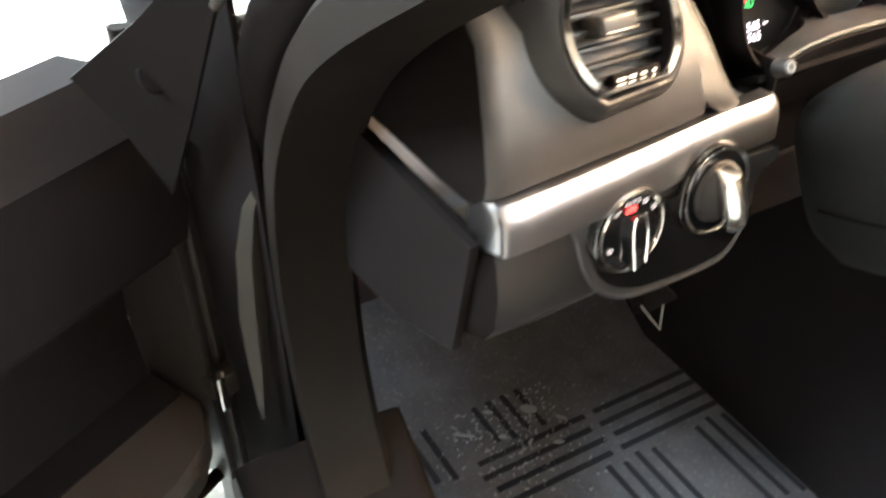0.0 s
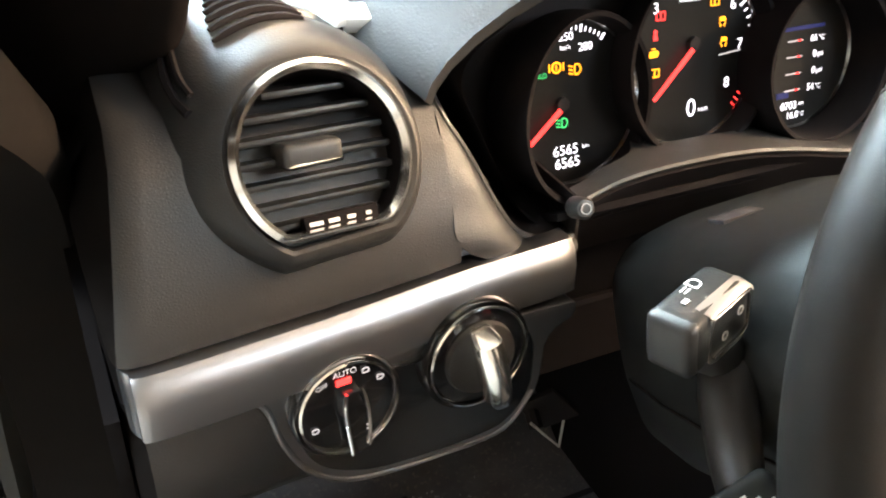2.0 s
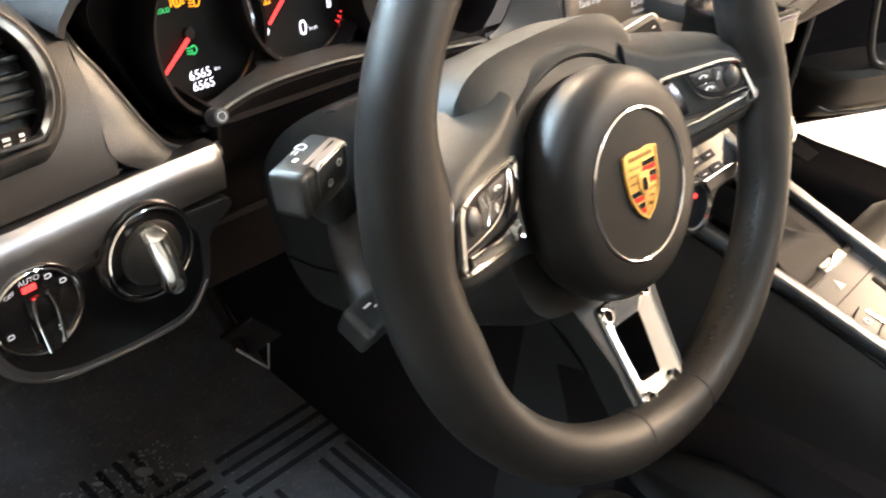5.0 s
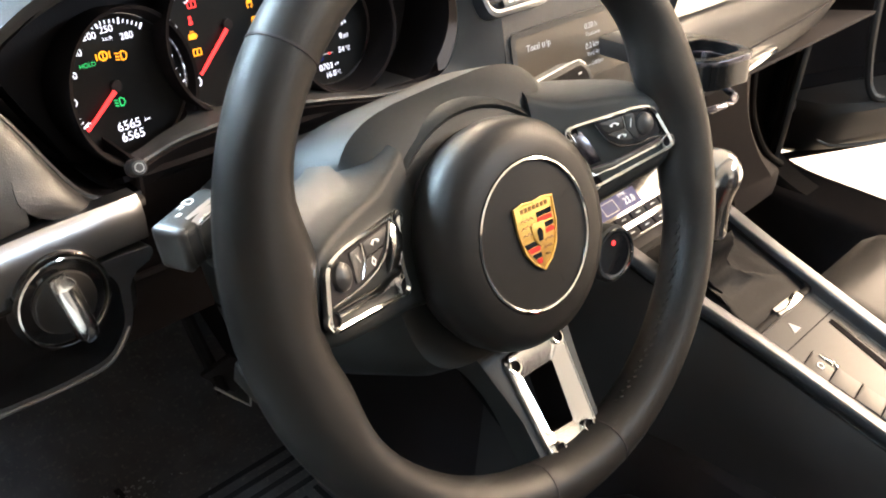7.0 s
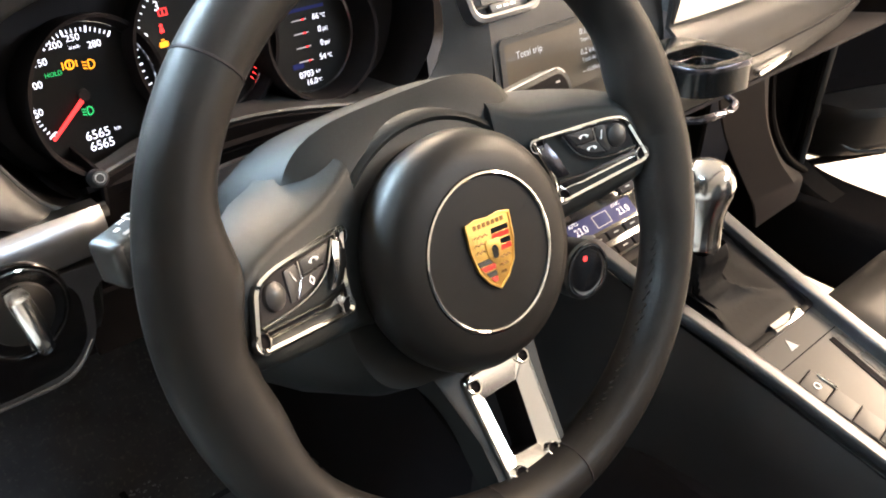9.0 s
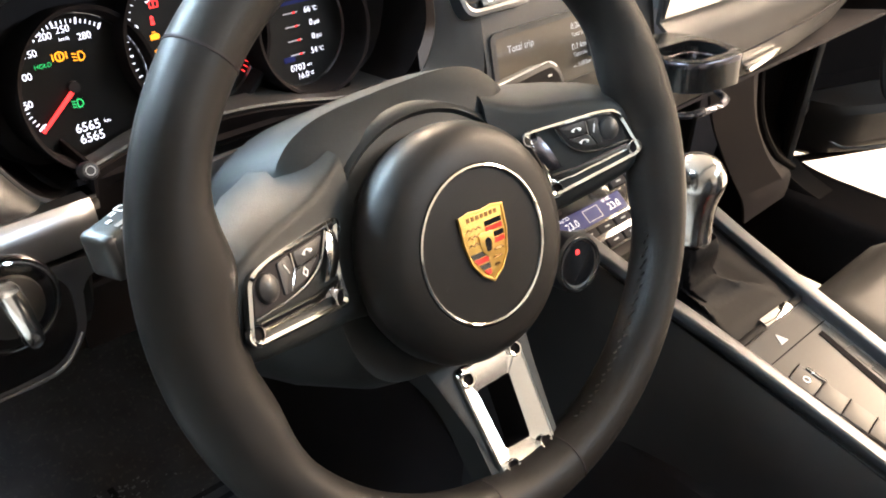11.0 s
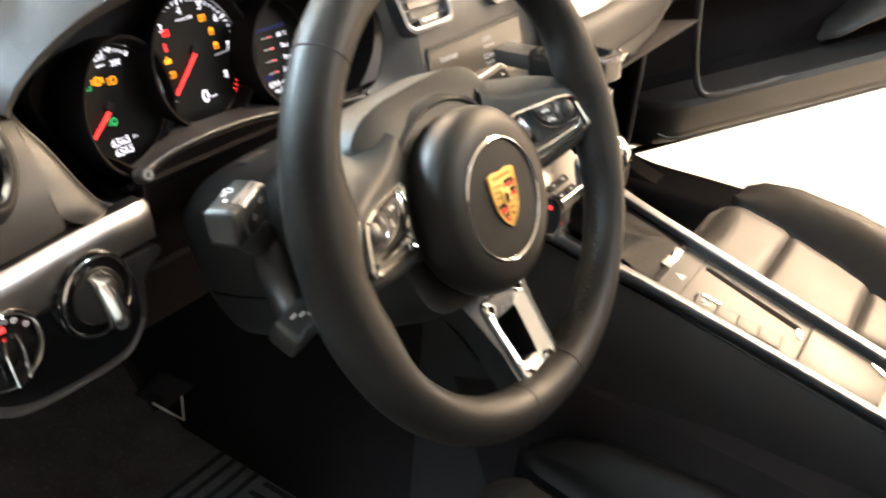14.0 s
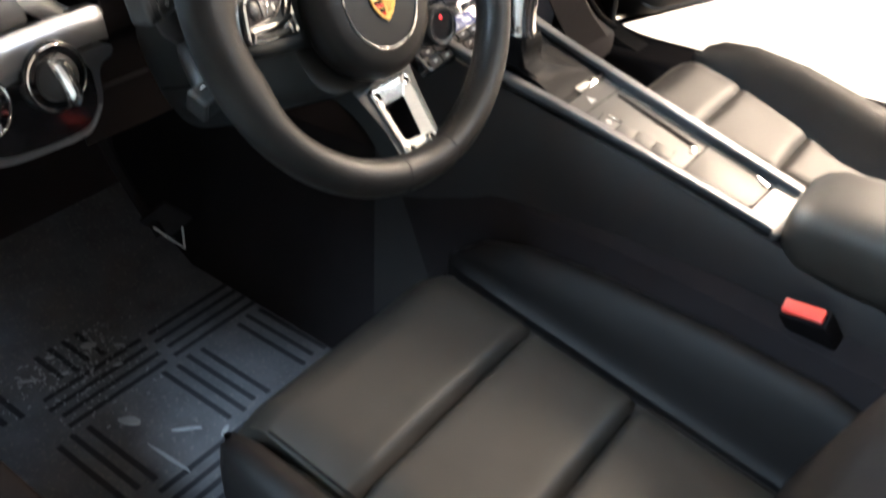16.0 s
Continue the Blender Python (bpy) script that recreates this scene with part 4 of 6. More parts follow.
# spokes
LEAN = math.degrees(math.atan(0.32))
for sx in (-1, 1):
    FACE = W @ pose(0, 0, 0, 0, 0, -1.6) @ Matrix.Diagonal((sx, 1, 1, 1)) @ Matrix.Translation((0.10, 0, -0.003)) @ pose(0, 0, 0, 0, -LEAN, 0) @ Matrix.Translation((-0.10, 0, 0))

    def side(bm):
        """Lays a part drawn in the spoke's face on its side of the wheel."""
        if sx < 0:
            bmesh.ops.reverse_faces(bm, faces=bm.faces)
        return placed(bm, FACE)

    rings = []
    for u, up, down in ((0.046, 0.0520, -0.034), (0.058, 0.0450, -0.029), (0.072, 0.0395, -0.0255), (0.088, 0.0365, -0.0235), (0.104, 0.0340, -0.0215), (0.118, 0.0310, -0.0190), (0.128, 0.0275, -0.0172), (0.136, 0.0220, -0.0150), (0.143, 0.0120, -0.0100), (0.149, 0.0060, -0.0040)):
        drop, deep = 0.006 * max(0, (u - 0.128) / 0.021), 0.045 - 0.030 * min(1, max(0, (u - 0.085) / 0.06))
        rings.append([(u, y, z - drop) for y, z in ((down + 0.004, 0.005 - deep), (down - 0.003, -0.012), (down - 0.001, -0.0045), (down + 0.002, -0.0022), (down + 0.005, -0.0016), ((up + down) / 2, -0.0016), (up - 0.005, -0.0016), (up - 0.002, -0.0022), (up + 0.0005, -0.0045), (up + 0.005, -0.0130), (up + 0.005 + deep * 0.15, -0.028 * deep / 0.045 - 0.003), (up + 0.005 + deep * 0.15, -0.002 - deep))])
    bm = loft(rings)
    part("side_spoke", side(bm), SHROUD, sw, "dark plastic wheel spoke", angle=75)
    o = rounded([(0.0635, 0.0262), (0.1150, 0.0245), (0.1290, 0.0215), (0.1398, -0.0090), (0.0725, -0.0168), (0.0722, 0.004)], [0.004, 0.010, 0.012, 0.008, 0.004, 0.01], 6)
    i = rounded([(0.0672, 0.0236), (0.1145, 0.0222), (0.1268, 0.0190), (0.1364, -0.0062), (0.0755, -0.0137), (0.0752, 0.004)], [0.003, 0.008, 0.010, 0.004, 0.003, 0.01], 6)
    bezel = part("bezel", side(hoop(o, i, -0.0030, 0.0010, None, 0.0011)), CHROME, sw, "bright chrome spoke bezel")
    part("well", side(prism(o, -0.0032, -0.0024)), GLOSS, bezel)

    def key_x(x):
        """The key group is narrower on the phone side of the wheel."""
        return x if sx < 0 else 0.1210 + (x - 0.1195) * 0.80

    def pad(pts, z0, z1, mat, name, lab="", r=0.0015, bevel=0.0008):
        return part(name, side(prism(rounded([(key_x(x), y + (0.0006 if sx > 0 else 0)) for x, y in pts], r, 3), z0, z1, None, bevel)), mat, bezel, lab)

    # domed plate beside the cushion with a step at each end
    dome = []
    for k in range(9):
        v = k / 4 - 1
        y, x0, x1 = -0.0005 + 0.0027 * k, 0.0735 - 0.0009 * k, 0.0842 - 0.0012 * k
        dome.append([(x0 + (x1 - x0) * q, y, 0.0002 + 0.0020 * (1 - v * v) + 0.0006 * (1 - (2 * q - 1) ** 2)) for q in (0, 0.25, 0.5, 0.75, 1)])
    # same chrome both sides; the right one's dark reflection is put into its colour
    part("plate", side(surface(dome, 0.002)), CHROME if sx < 0 else DARK_CHROME, bezel, "polished plate beside the cushion")
    # ledge under the keys, leaning down to the lower bar
    ledge = [[(0.0765, -0.0020, 0.0012), (0.092, -0.0028, 0.0012), (0.110, -0.0012, 0.0012), (0.1295, 0.0005, 0.0012)], [(0.0765, -0.0034, 0.0010), (0.092, -0.0042, 0.0010), (0.110, -0.0027, 0.0010), (0.1300, -0.0010, 0.0010)], [(0.0765, -0.0128, -0.0032), (0.092, -0.0112, -0.0032), (0.110, -0.0092, -0.0032), (0.1285, -0.0072, -0.0032)]]
    part("ledge", side(loft(ledge, False)), CHROME, bezel, "polished sloping ledge")
    # key field with a bright line round it
    pad([(0.0755, 0.0222), (0.0838, 0.0105), (0.0950, 0.0052), (0.1120, 0.0030), (0.1312, 0.0030), (0.1255, 0.0182), (0.1142, 0.0214)], -0.0024, -0.0002, MATT, "key_field")
    part("divider", tube(smoothed([FACE @ Vector((key_x(x), y, 0.0004)) for x, y in ((0.0742, 0.0222), (0.0826, 0.0102), (0.0945, 0.0040), (0.1110, 0.0018), (0.1315, 0.0018))], 5), 0.0008, 6, (0.1, 0.2, 1)), SMOKE, bezel, "thin bright divider")
    pad([(0.0775, 0.0212), (0.0836, 0.0142), (0.0985, 0.0136), (0.0990, 0.0208)], -0.001, 0.0009, PLASTIC, "button", "black wheel button")
    pad([(0.0845, 0.0128), (0.0955, 0.0066), (0.1055, 0.0050), (0.1000, 0.0124)], -0.001, 0.0009, PLASTIC, "button", "black wheel button")
    pad([(0.1012, 0.0206), (0.1012, 0.0132), (0.1072, 0.0048), (0.1108, 0.0044), (0.1100, 0.0202)], -0.001, 0.0007, PLASTIC, "button", "black wheel button")
    part("key_gap", tube([FACE @ Vector((key_x(x), y, 0.0004)) for x, y in ((0.0838, 0.0135), (0.1002, 0.0130))], 0.0005, 6, (0.1, 0.2, 1)), SMOKE, bezel)
    part("key_gap", tube([FACE @ Vector((key_x(x), y, 0.0004)) for x, y in ((0.1000, 0.0210), (0.1003, 0.0130), (0.1062, 0.0048))], 0.0005, 6, (0.1, 0.2, 1)), SMOKE, bezel)
    part("roller", lathe([(0, 0.0040), (0.0036, 0.0036), (0.0060, 0.0018), (0.0066, -0.001)], 20, FACE @ Matrix.Translation((0.1195, 0.0122, 0)), 1.1), PLASTIC, bezel, "round black roller")
    for kx, ky in ((0.0905, 0.0176), (0.0950, 0.0096)):
        at = FACE @ Matrix.Translation((key_x(kx), ky, 0.0011))
        if sx < 0 and ky < 0.015:
            part("symbol", placed(hoop([(0.0020, 0), (0, 0.0026), (-0.0020, 0), (0, -0.0026)], [(0.0012, 0), (0, 0.0017), (-0.0012, 0), (0, -0.0017)], 0, 0.0002), at), PRINT, bezel)
        else:
            part("symbol", tube([at @ Vector((0.0030 * math.cos(a), 0.0030 * math.sin(a) - 0.0018, 0)) for a in np.linspace(0.5, 2.6, 8)], lambda u: 0.0003 + 0.0008 * abs(2 * u - 1) ** 2, 6, (0.1, 0.2, 1)), PRINT, bezel)
    part("symbol", tube([FACE @ Vector((key_x(x), y, 0.0009)) for x, y in ((0.1045, 0.0130), (0.1065, 0.0180))], 0.0003, 5, (0.1, 0.2, 1)), PRINT, bezel)
    for bx, by in ((0.1340, -0.0035), (0.0768, -0.0118), (0.0680, 0.0216)):
        part("bolt", lathe([(0.0048, -0.002), (0.0048, 0.0012), (0.0045, 0.0016), (0.0038, 0.0015), (0.0036, 0.0002)], 24, FACE @ Matrix.Translation((bx, by, 0))), SMOKE, bezel, "bezel socket")
        part("socket", lathe([(0.0037, 0.0005), (0, 0.0005)], 18, FACE @ Matrix.Translation((bx, by, 0))), VOID, bezel)
# lower spoke: a funnel of bright faces round a dark opening
LOW = W @ pose(0, -0.115, -0.0118, -math.degrees(math.atan(0.4)), 0, 0)
foot = rounded([(-0.046, 0.066), (0.052, 0.066), (0.0350, 0.0200), (0.0215, -0.0380), (0.0130, -0.0475), (-0.0230, -0.0475), (-0.0300, -0.0360), (-0.0262, 0.0200)], [0.004, 0.004, 0.02, 0.010, 0.012, 0.010, 0.010, 0.02], 5)
mouth = rounded([(-0.0198, 0.0322), (0.0296, 0.0300), (0.0172, -0.0372), (-0.0246, -0.0362)], 0.0055, 9)
spread = [mouth[q * len(mouth) // len(foot)] for q in range(len(foot))]
part("low_spoke", hoop(foot, spread, -0.024, -0.0012, LOW), SHROUD, sw, "dark plastic lower spoke")
def inset(pts, k, cx=0.0005, cy=-0.0025):
    return [(cx + (x - cx) * k, cy + (y - cy) * k) for x, y in pts]


low = part("bezel", hoop(mouth, inset(mouth, 0.93), -0.010, 0.0004, LOW, 0.0010), CHROME, sw, "bright chrome lower bezel")
hole = rounded([(-0.0098, 0.0150), (0.0156, 0.0138), (0.0070, -0.0238), (-0.0118, -0.0215)], 0.002, 9)
part("funnel", loft([[LOW @ Vector((x, y, 0.0006)) for x, y in inset(mouth, 0.93)], [LOW @ Vector((x * 0.6 + a * 0.4, y * 0.6 + b * 0.4, -0.0010)) for (x, y), (a, b) in zip(inset(mouth, 0.93), hole)], [LOW @ Vector((x, y, -0.0042)) for x, y in hole]], True, False), RING_CHROME, low, "bright inner faces")
part("hole_wall", loft([[LOW @ Vector((x, y, -0.0042)) for x, y in hole], [LOW @ Vector((x, y, -0.030)) for x, y in inset(hole, 0.94)]], True, False), VOID, low)
for bx, by in ((-0.0146, 0.0240), (0.0236, 0.0240), (0.0110, -0.0303), (-0.0158, -0.0304)):
    part("bolt", lathe([(0.0046, -0.006), (0.0046, 0.0016), (0.0042, 0.0022), (0.0034, 0.0020), (0.0032, 0.0004)], 24, LOW @ Matrix.Translation((bx, by, 0))), CHROME, low, "bezel socket")
    part("socket", lathe([(0.0033, 0.0006), (0, 0.0006)], 18, LOW @ Matrix.Translation((bx, by, 0))), VOID, low)
# drive mode dial under the right spoke
MODE = W @ pose(0.0880, -0.0655, -0.0245, 6, -3, 0) @ Matrix.Diagonal((1.12, 1.12, 0.9, 1))
dial = part("mode_dial", lathe([(0.0, -0.035), (0.012, -0.035), (0.015, -0.02), (0.0165, 0.0), (0.0165, 0.008), (0.0150, 0.010), (0.0125, 0.0085), (0, 0.0085)], 36, MODE), PLASTIC, sw, "black drive mode dial")
part("dial_ring", lathe([(0.0155, 0.0082), (0.0150, 0.0108), (0.0138, 0.0108), (0.0132, 0.0082)], 36, MODE), SMOKE, dial)
part("dial_face", lathe([(0.0128, 0.0080), (0.012, 0.0092), (0, 0.0095)], 30, MODE), GLOSS, dial)
part("dial_lamp", lathe([(0.0016, 0.0094), (0.0012, 0.0101), (0, 0.0102)], 12, MODE @ Matrix.Translation((0, 0.007, 0))), LIT_RED, dial, "red lit dot")

# ---- dials ----
DIALS = basis(Vector((0, 0.288, 0.80)), Vector((1, 0, 0)), Vector((0, 0.243, 0.97)), Vector((0, -0.97, 0.243)))
cluster = thing("instrument_cluster", (0.003, 0.29, 0.78), "three round dark dials with lit needles and warning lamps", "instrument cluster")


def dial_unit(cx, cy, r, deep, right=None):
    m = DIALS @ shift(cx, cy)
    unit = part("dial", lathe([(0, 0), (r, 0)], 56, m @ Matrix.Translation((0, 0, 0.0003))), DIAL_FACE, cluster, "gloss black dial face")
    tube_rings = []
    for dr, f in ((0.001, -0.1), (0.002, 0.6), (0.004, 1.0), (0.0065, 1.03), (0.007, 0.9), (0.006, -0.1)):
        tube_rings.append([m @ Vector(((r + dr) * math.cos(a), (r + dr) * math.sin(a), f * (deep + ((right or deep) - deep) * (1 + math.cos(a)) / 2))) for a in [2 * math.pi * k / 56 for k in range(56)]])
    part("dial_tube", loft(tube_rings, True, False), VOID, unit, "black dial tube")
    part("dial_rim", lathe([(r - 0.0002, 0.0), (r + 0.0010, 0.0022), (r + 0.0022, 0.0022), (r + 0.003, 0.0)], 56, m), SMOKE, unit, "thin grey dial rim")
    return unit


left_dial, tacho, right_dial = dial_unit(-0.081, 0.0115, 0.0450, 0.040, 0.008), dial_unit(0.003, 0.026, 0.0505, 0.020, 0.012), dial_unit(0.089, 0.014, 0.0430, 0.028)


def sign(text, x, y, size, mat, parent, turn=0.0, align="CENTER"):
    return writing(text, size, DIALS @ shift(x, y, 0.0008, turn), mat, parent, align=align)


def lamp_icon(kind, x, y, mat, parent, k=1.0):
    """Small warning lamps: a beam lamp, a ring with ears, an engine block, a badge."""
    m = DIALS @ shift(x, y, 0.0008)
    if kind == "beam":
        bms = [hoop(rounded([(-0.0005, -0.0026), (0.002, -0.0026), (0.0036, 0), (0.002, 0.0026), (-0.0005, 0.0026)], 0.0012, 3), rounded([(0.0001, -0.0019), (0.0018, -0.0019), (0.0029, 0), (0.0018, 0.0019), (0.0001, 0.0019)], 0.001, 3), 0, 0.0002)]
        bms += [box((0.0024, 0.0006, 0.0002), shift(-0.0022, 0.0016 - 0.0016 * j, 0, -15)) for j in range(3)]
    elif kind == "ring":
        bms = [hoop(circle(0.0026, 20), circle(0.0018, 20), 0, 0.0002), box((0.0007, 0.0026, 0.0002)), box((0.0006, 0.0036, 0.0002), shift(-0.0036, 0)), box((0.0006, 0.0036, 0.0002), shift(0.0036, 0))]
    elif kind == "block":
        bms = [prism(rounded([(-0.003, -0.0018), (0.0026, -0.0018), (0.0034, -0.0006), (0.0034, 0.0012), (0.001, 0.0022), (-0.003, 0.0014)], 0.0005, 2), 0, 0.0002), box((0.0026, 0.0006, 0.0002), shift(0, 0.003))]
    elif kind == "square":
        bms = [hoop(rounded([(-0.0032, -0.0024), (0.0032, -0.0024), (0.0032, 0.0024), (-0.0032, 0.0024)], 0.0006, 3), rounded([(-0.0025, -0.0017), (0.0025, -0.0017), (0.0025, 0.0017), (-0.0025, 0.0017)], 0.0005, 3), 0, 0.0002), box((0.0008, 0.003, 0.0002))]
    elif kind == "skid":
        bms = [prism(rounded([(-0.0024, 0.0002), (0.0024, 0.0002), (0.0018, 0.0026), (-0.0018, 0.0026)], 0.0005, 2), 0, 0.0002)] + [tube(smoothed([(sx * 0.0016, -0.0002, 0), (sx * 0.0022, -0.0012, 0), (sx * 0.0010, -0.0020, 0), (sx * 0.0018, -0.003, 0)], 3), 0.0003, 5) for sx in (-1, 1)]
    else:
        bms = [prism(circle(0.0012, 10, 0, 0.0018), 0, 0.0002), prism([(-0.0016, -0.0026), (0.0016, -0.0026), (0.001, 0.0004), (-0.001, 0.0004)], 0, 0.0002)]
    bm = merged(*bms)
    bmesh.ops.scale(bm, vec=(k, k, 1), verts=bm.verts)
    part("warning_lamp", placed(bm, m), mat, parent)


def needle(x0, y0, x1, y1, parent):
    a, b = Vector((x0, y0)), Vector((x1, y1))
    d = b - a
    m = DIALS @ shift(*((a + b) / 2), 0.004, math.degrees(math.atan2(d.y, d.x)))
    half = d.length / 2
    part("needle", prism([(-half, -0.0014), (half, -0.0010), (half, 0.0010), (-half, 0.0014)], 0, 0.001, m), LIT_RED, parent, "lit red needle")
    part("needle_hub", lathe([(0.0042, 0.0), (0.0038, 0.003), (0, 0.0036)], 28, DIALS @ shift(*(a - d.normalized() * 0.004))), MATT, parent, "black needle hub")


needle(-0.089, 0.0095, -0.1135, -0.0105, left_dial)
needle(0.002, 0.031, -0.0255, 0.005, tacho)
for text, x, y in (("0", -0.110, -0.0085), ("50", -0.1165, 0.0080), ("100", -0.1135, 0.0245), ("150", -0.1065, 0.0375), ("200", -0.0945, 0.0460), ("250", -0.0825, 0.0482), ("280", -0.0700, 0.0415)):
    sign(text, x, y, 0.0062, LIT_WHITE, left_dial)
sign("km/h", -0.0830, 0.0425, 0.0034, LIT_WHITE, left_dial)
sign("6565", -0.0840, -0.0150, 0.0085, LIT_WHITE, left_dial)
sign("km", -0.0705, -0.0145, 0.0036, LIT_WHITE, left_dial)
sign("6565", -0.0830, -0.0225, 0.0085, LIT_WHITE, left_dial)
sign("HOLD", -0.1005, 0.0290, 0.0040, LIT_GREEN, left_dial)
lamp_icon("ring", -0.0890, 0.0325, LIT_AMBER, left_dial, 1.25)
lamp_icon("beam", -0.0770, 0.0300, LIT_AMBER, left_dial, 1.25)
lamp_icon("beam", -0.0860, 0.0012, LIT_GREEN, left_dial, 1.15)


def ticks(cx, cy, r0, r1, a0, a1, n, mat, parent):
    for k in range(n):
        a = radians(a0 + (a1 - a0) * k / (n - 1))
        part("tick", box((r1 - r0 if k % 5 else (r1 - r0) * 1.6, 0.0006 if k % 5 else 0.0012, 0.0003), DIALS @ shift(cx + (r0 + r1) / 2 * math.cos(a), cy + (r0 + r1) / 2 * math.sin(a), 0.0008, math.degrees(a))), mat, parent)


ticks(-0.081, 0.014, 0.0375, 0.0400, 215, 55, 36, LIT_WHITE, left_dial)
ticks(0.003, 0.026, 0.0455, 0.0485, 215, -25, 41, LIT_WHITE, tacho)
ticks(0.003, 0.026, 0.0455, 0.0490, -30, -44, 4, LIT_RED, tacho)
for text, a in (("0", 222), ("1", 194), ("2", 163), ("3", 130), ("4", 96)):
    sign(text, 0.003 + 0.0395 * math.cos(radians(a)), 0.026 + 0.0395 * math.sin(radians(a)), 0.0090, LIT_WHITE, tacho)
for text, x, y in (("5", 0.0200, 0.0655), ("6", 0.0340, 0.0530), ("7", 0.0405, 0.0290), ("8", 0.0315, 0.0070)):
    sign(text, x, y, 0.0090, LIT_WHITE, tacho)
sign("0", 0.0050, -0.0050, 0.0150, LIT_WHITE, tacho)
sign("km/h", 0.0140, -0.0065, 0.0036, LIT_WHITE, tacho)
sign("1/minx1000", 0.0020, 0.0590, 0.0036, LIT_WHITE, tacho)
for kind, x, y, mat in (("square", 0.0200, 0.0560, LIT_AMBER), ("skid", 0.0265, 0.0440, LIT_AMBER), ("skid", 0.0280, 0.0320, LIT_AMBER), ("square", -0.0225, 0.0200, LIT_AMBER),
                        ("square", -0.0190, 0.0520, LIT_RED), ("person", -0.0225, 0.0415, LIT_RED), ("block", -0.0235, 0.0310, LIT_AMBER)):
    lamp_icon("badge" if kind == "person" else kind, x, y, mat, tacho, 1.05)
part("lit_mark", box((0.018, 0.0008, 0.0003), DIALS @ shift(0.0335, 0.0250, 0.0008, 4)), LIT_DIM, tacho)
for text, unit, y in (("66", "°C", 0.0250), ("0", "psi", 0.0150), ("0", "psi", 0.0045), ("54", "°C", -0.0060)):
    sign(text, 0.1045, y, 0.0062, LIT_WHITE, right_dial, align="RIGHT")
    sign(unit, 0.1055, y - 0.0003, 0.0046, LIT_WHITE, right_dial, align="LEFT")
    part("level_bar", box((0.013, 0.0008, 0.0003), DIALS @ shift(0.086, y, 0.0008)), LIT_DIM, right_dial)
    part("level_mark", box((0.0024, 0.0010, 0.0003), DIALS @ shift(0.089, y, 0.0012)), LIT_RED, right_dial)
part("screen_band", box((0.036, 0.0025, 0.0003), DIALS @ shift(0.092, 0.0325, 0.0008)), LIT_BLUE, right_dial)
part("screen_glow", box((0.010, 0.004, 0.0003), DIALS @ shift(0.078, -0.0085, 0.0008)), LIT_BLUE, right_dial)
sign("0703", 0.0840, -0.0160, 0.0068, LIT_WHITE, right_dial)
sign("AM", 0.0945, -0.0158, 0.0030, LIT_WHITE, right_dial)
sign("16.0", 0.0875, -0.0225, 0.0062, LIT_WHITE, right_dial)
sign("°C", 0.0955, -0.0225, 0.0038, LIT_WHITE, right_dial)
button = part("trip_button", lathe([(0.0058, -0.006), (0.0058, 0.004), (0.0045, 0.0058), (0, 0.0062)], 24, facing((-0.1095, 0.2290, 0.7845), (-0.1, -0.9, 0.45))), PLASTIC, cluster, "small round trip button")
part("symbol", hoop(circle(0.0030, 16), circle(0.0025, 16), 0, 0.0003, facing((-0.1095, 0.2290, 0.7845), (-0.1, -0.9, 0.45)) @ shift(0, 0, 0.0063)), GREY_PRINT, button)


# ---- round outlet with slats ----
def round_outlet(name, m, r, label, slats=7):
    t = thing(name, m.translation, label, "air vent", "round air vents")
    flat = -0.80 * r

    def outline(q):
        pts = []
        for k in range(64):
            a = 2 * math.pi * k / 64
            x, y = q * math.cos(a), q * math.sin(a)
            pts.append((x, max(y, flat * q / r)))
        return pts

    part("ring", hoop(outline(r), outline(r * 0.89), -0.006, 0.0035, m, 0.0026), RING_CHROME, t, "satin chrome outlet ring")
    part("throat", loft([[m @ Vector((x, y, 0.001)) for x, y in outline(r * 0.89)], [m @ Vector((x, y, -0.05)) for x, y in outline(r * 0.86)]], True, False), VOID, t, "black outlet throat")
    part("throat_back", prism(outline(r * 0.86), -0.052, -0.05, m), VOID, t)
    for k in range(slats):
        y = (k - (slats - 1) / 2) * r * 0.225 + 0.05 * r
        w = math.sqrt(max(0, (r * 0.86) ** 2 - y * y))
        part("slat", box((2 * w, 0.0030, 0.011), m @ pose(0, y, -0.010, 12), 0.0011, 2), SLAT, t, "thin black slat")
    knob = part("slider", box((0.026, 0.0105, 0.018), m @ pose(-0.0055, 0.0030, -0.002, 10), 0.0028, 3), PLASTIC, t, "black direction tab")
    part("tab_edge", box((0.024, 0.0012, 0.0012), m @ pose(-0.0055, -0.0021, 0.0070, 10), 0.0004, 1), CHROME, knob)
    part("wheel_strip", box((0.034, 0.0070, 0.006), m @ shift(0.003, -0.0268, -0.0015), 0.001), VOID, t, "black flow wheel")
    for k in range(4):
        part("tick", box((0.0060 - 0.0012 * k, 0.0016, 0.0004), m @ shift(-0.009 + 0.0080 * k, -0.0268, 0.0018)), PRINT, t)
    return t


round_outlet("air_vent", VENT @ Matrix.Translation((-0.0010, 0.0008, 0.003)) @ pose(0, 0, 0, 0, 0, -3), 0.0405, "round air vent in a satin ring with black slats")

# slotted screen outlets on top of the pod
grille = thing("defrost_grille", (-0.275, 0.285, 0.86), "black slotted window outlet on the dashboard", "air vent")


def on_pod(deg, z, proud=0.0004):
    """A place on the upper half of the outlet's housing at the depth z."""
    return pod_point(deg, np.interp(-z, [-q for _, q in POD_TOP[2:]], [p for p, _ in POD_TOP[2:]]) + proud, z, 1)


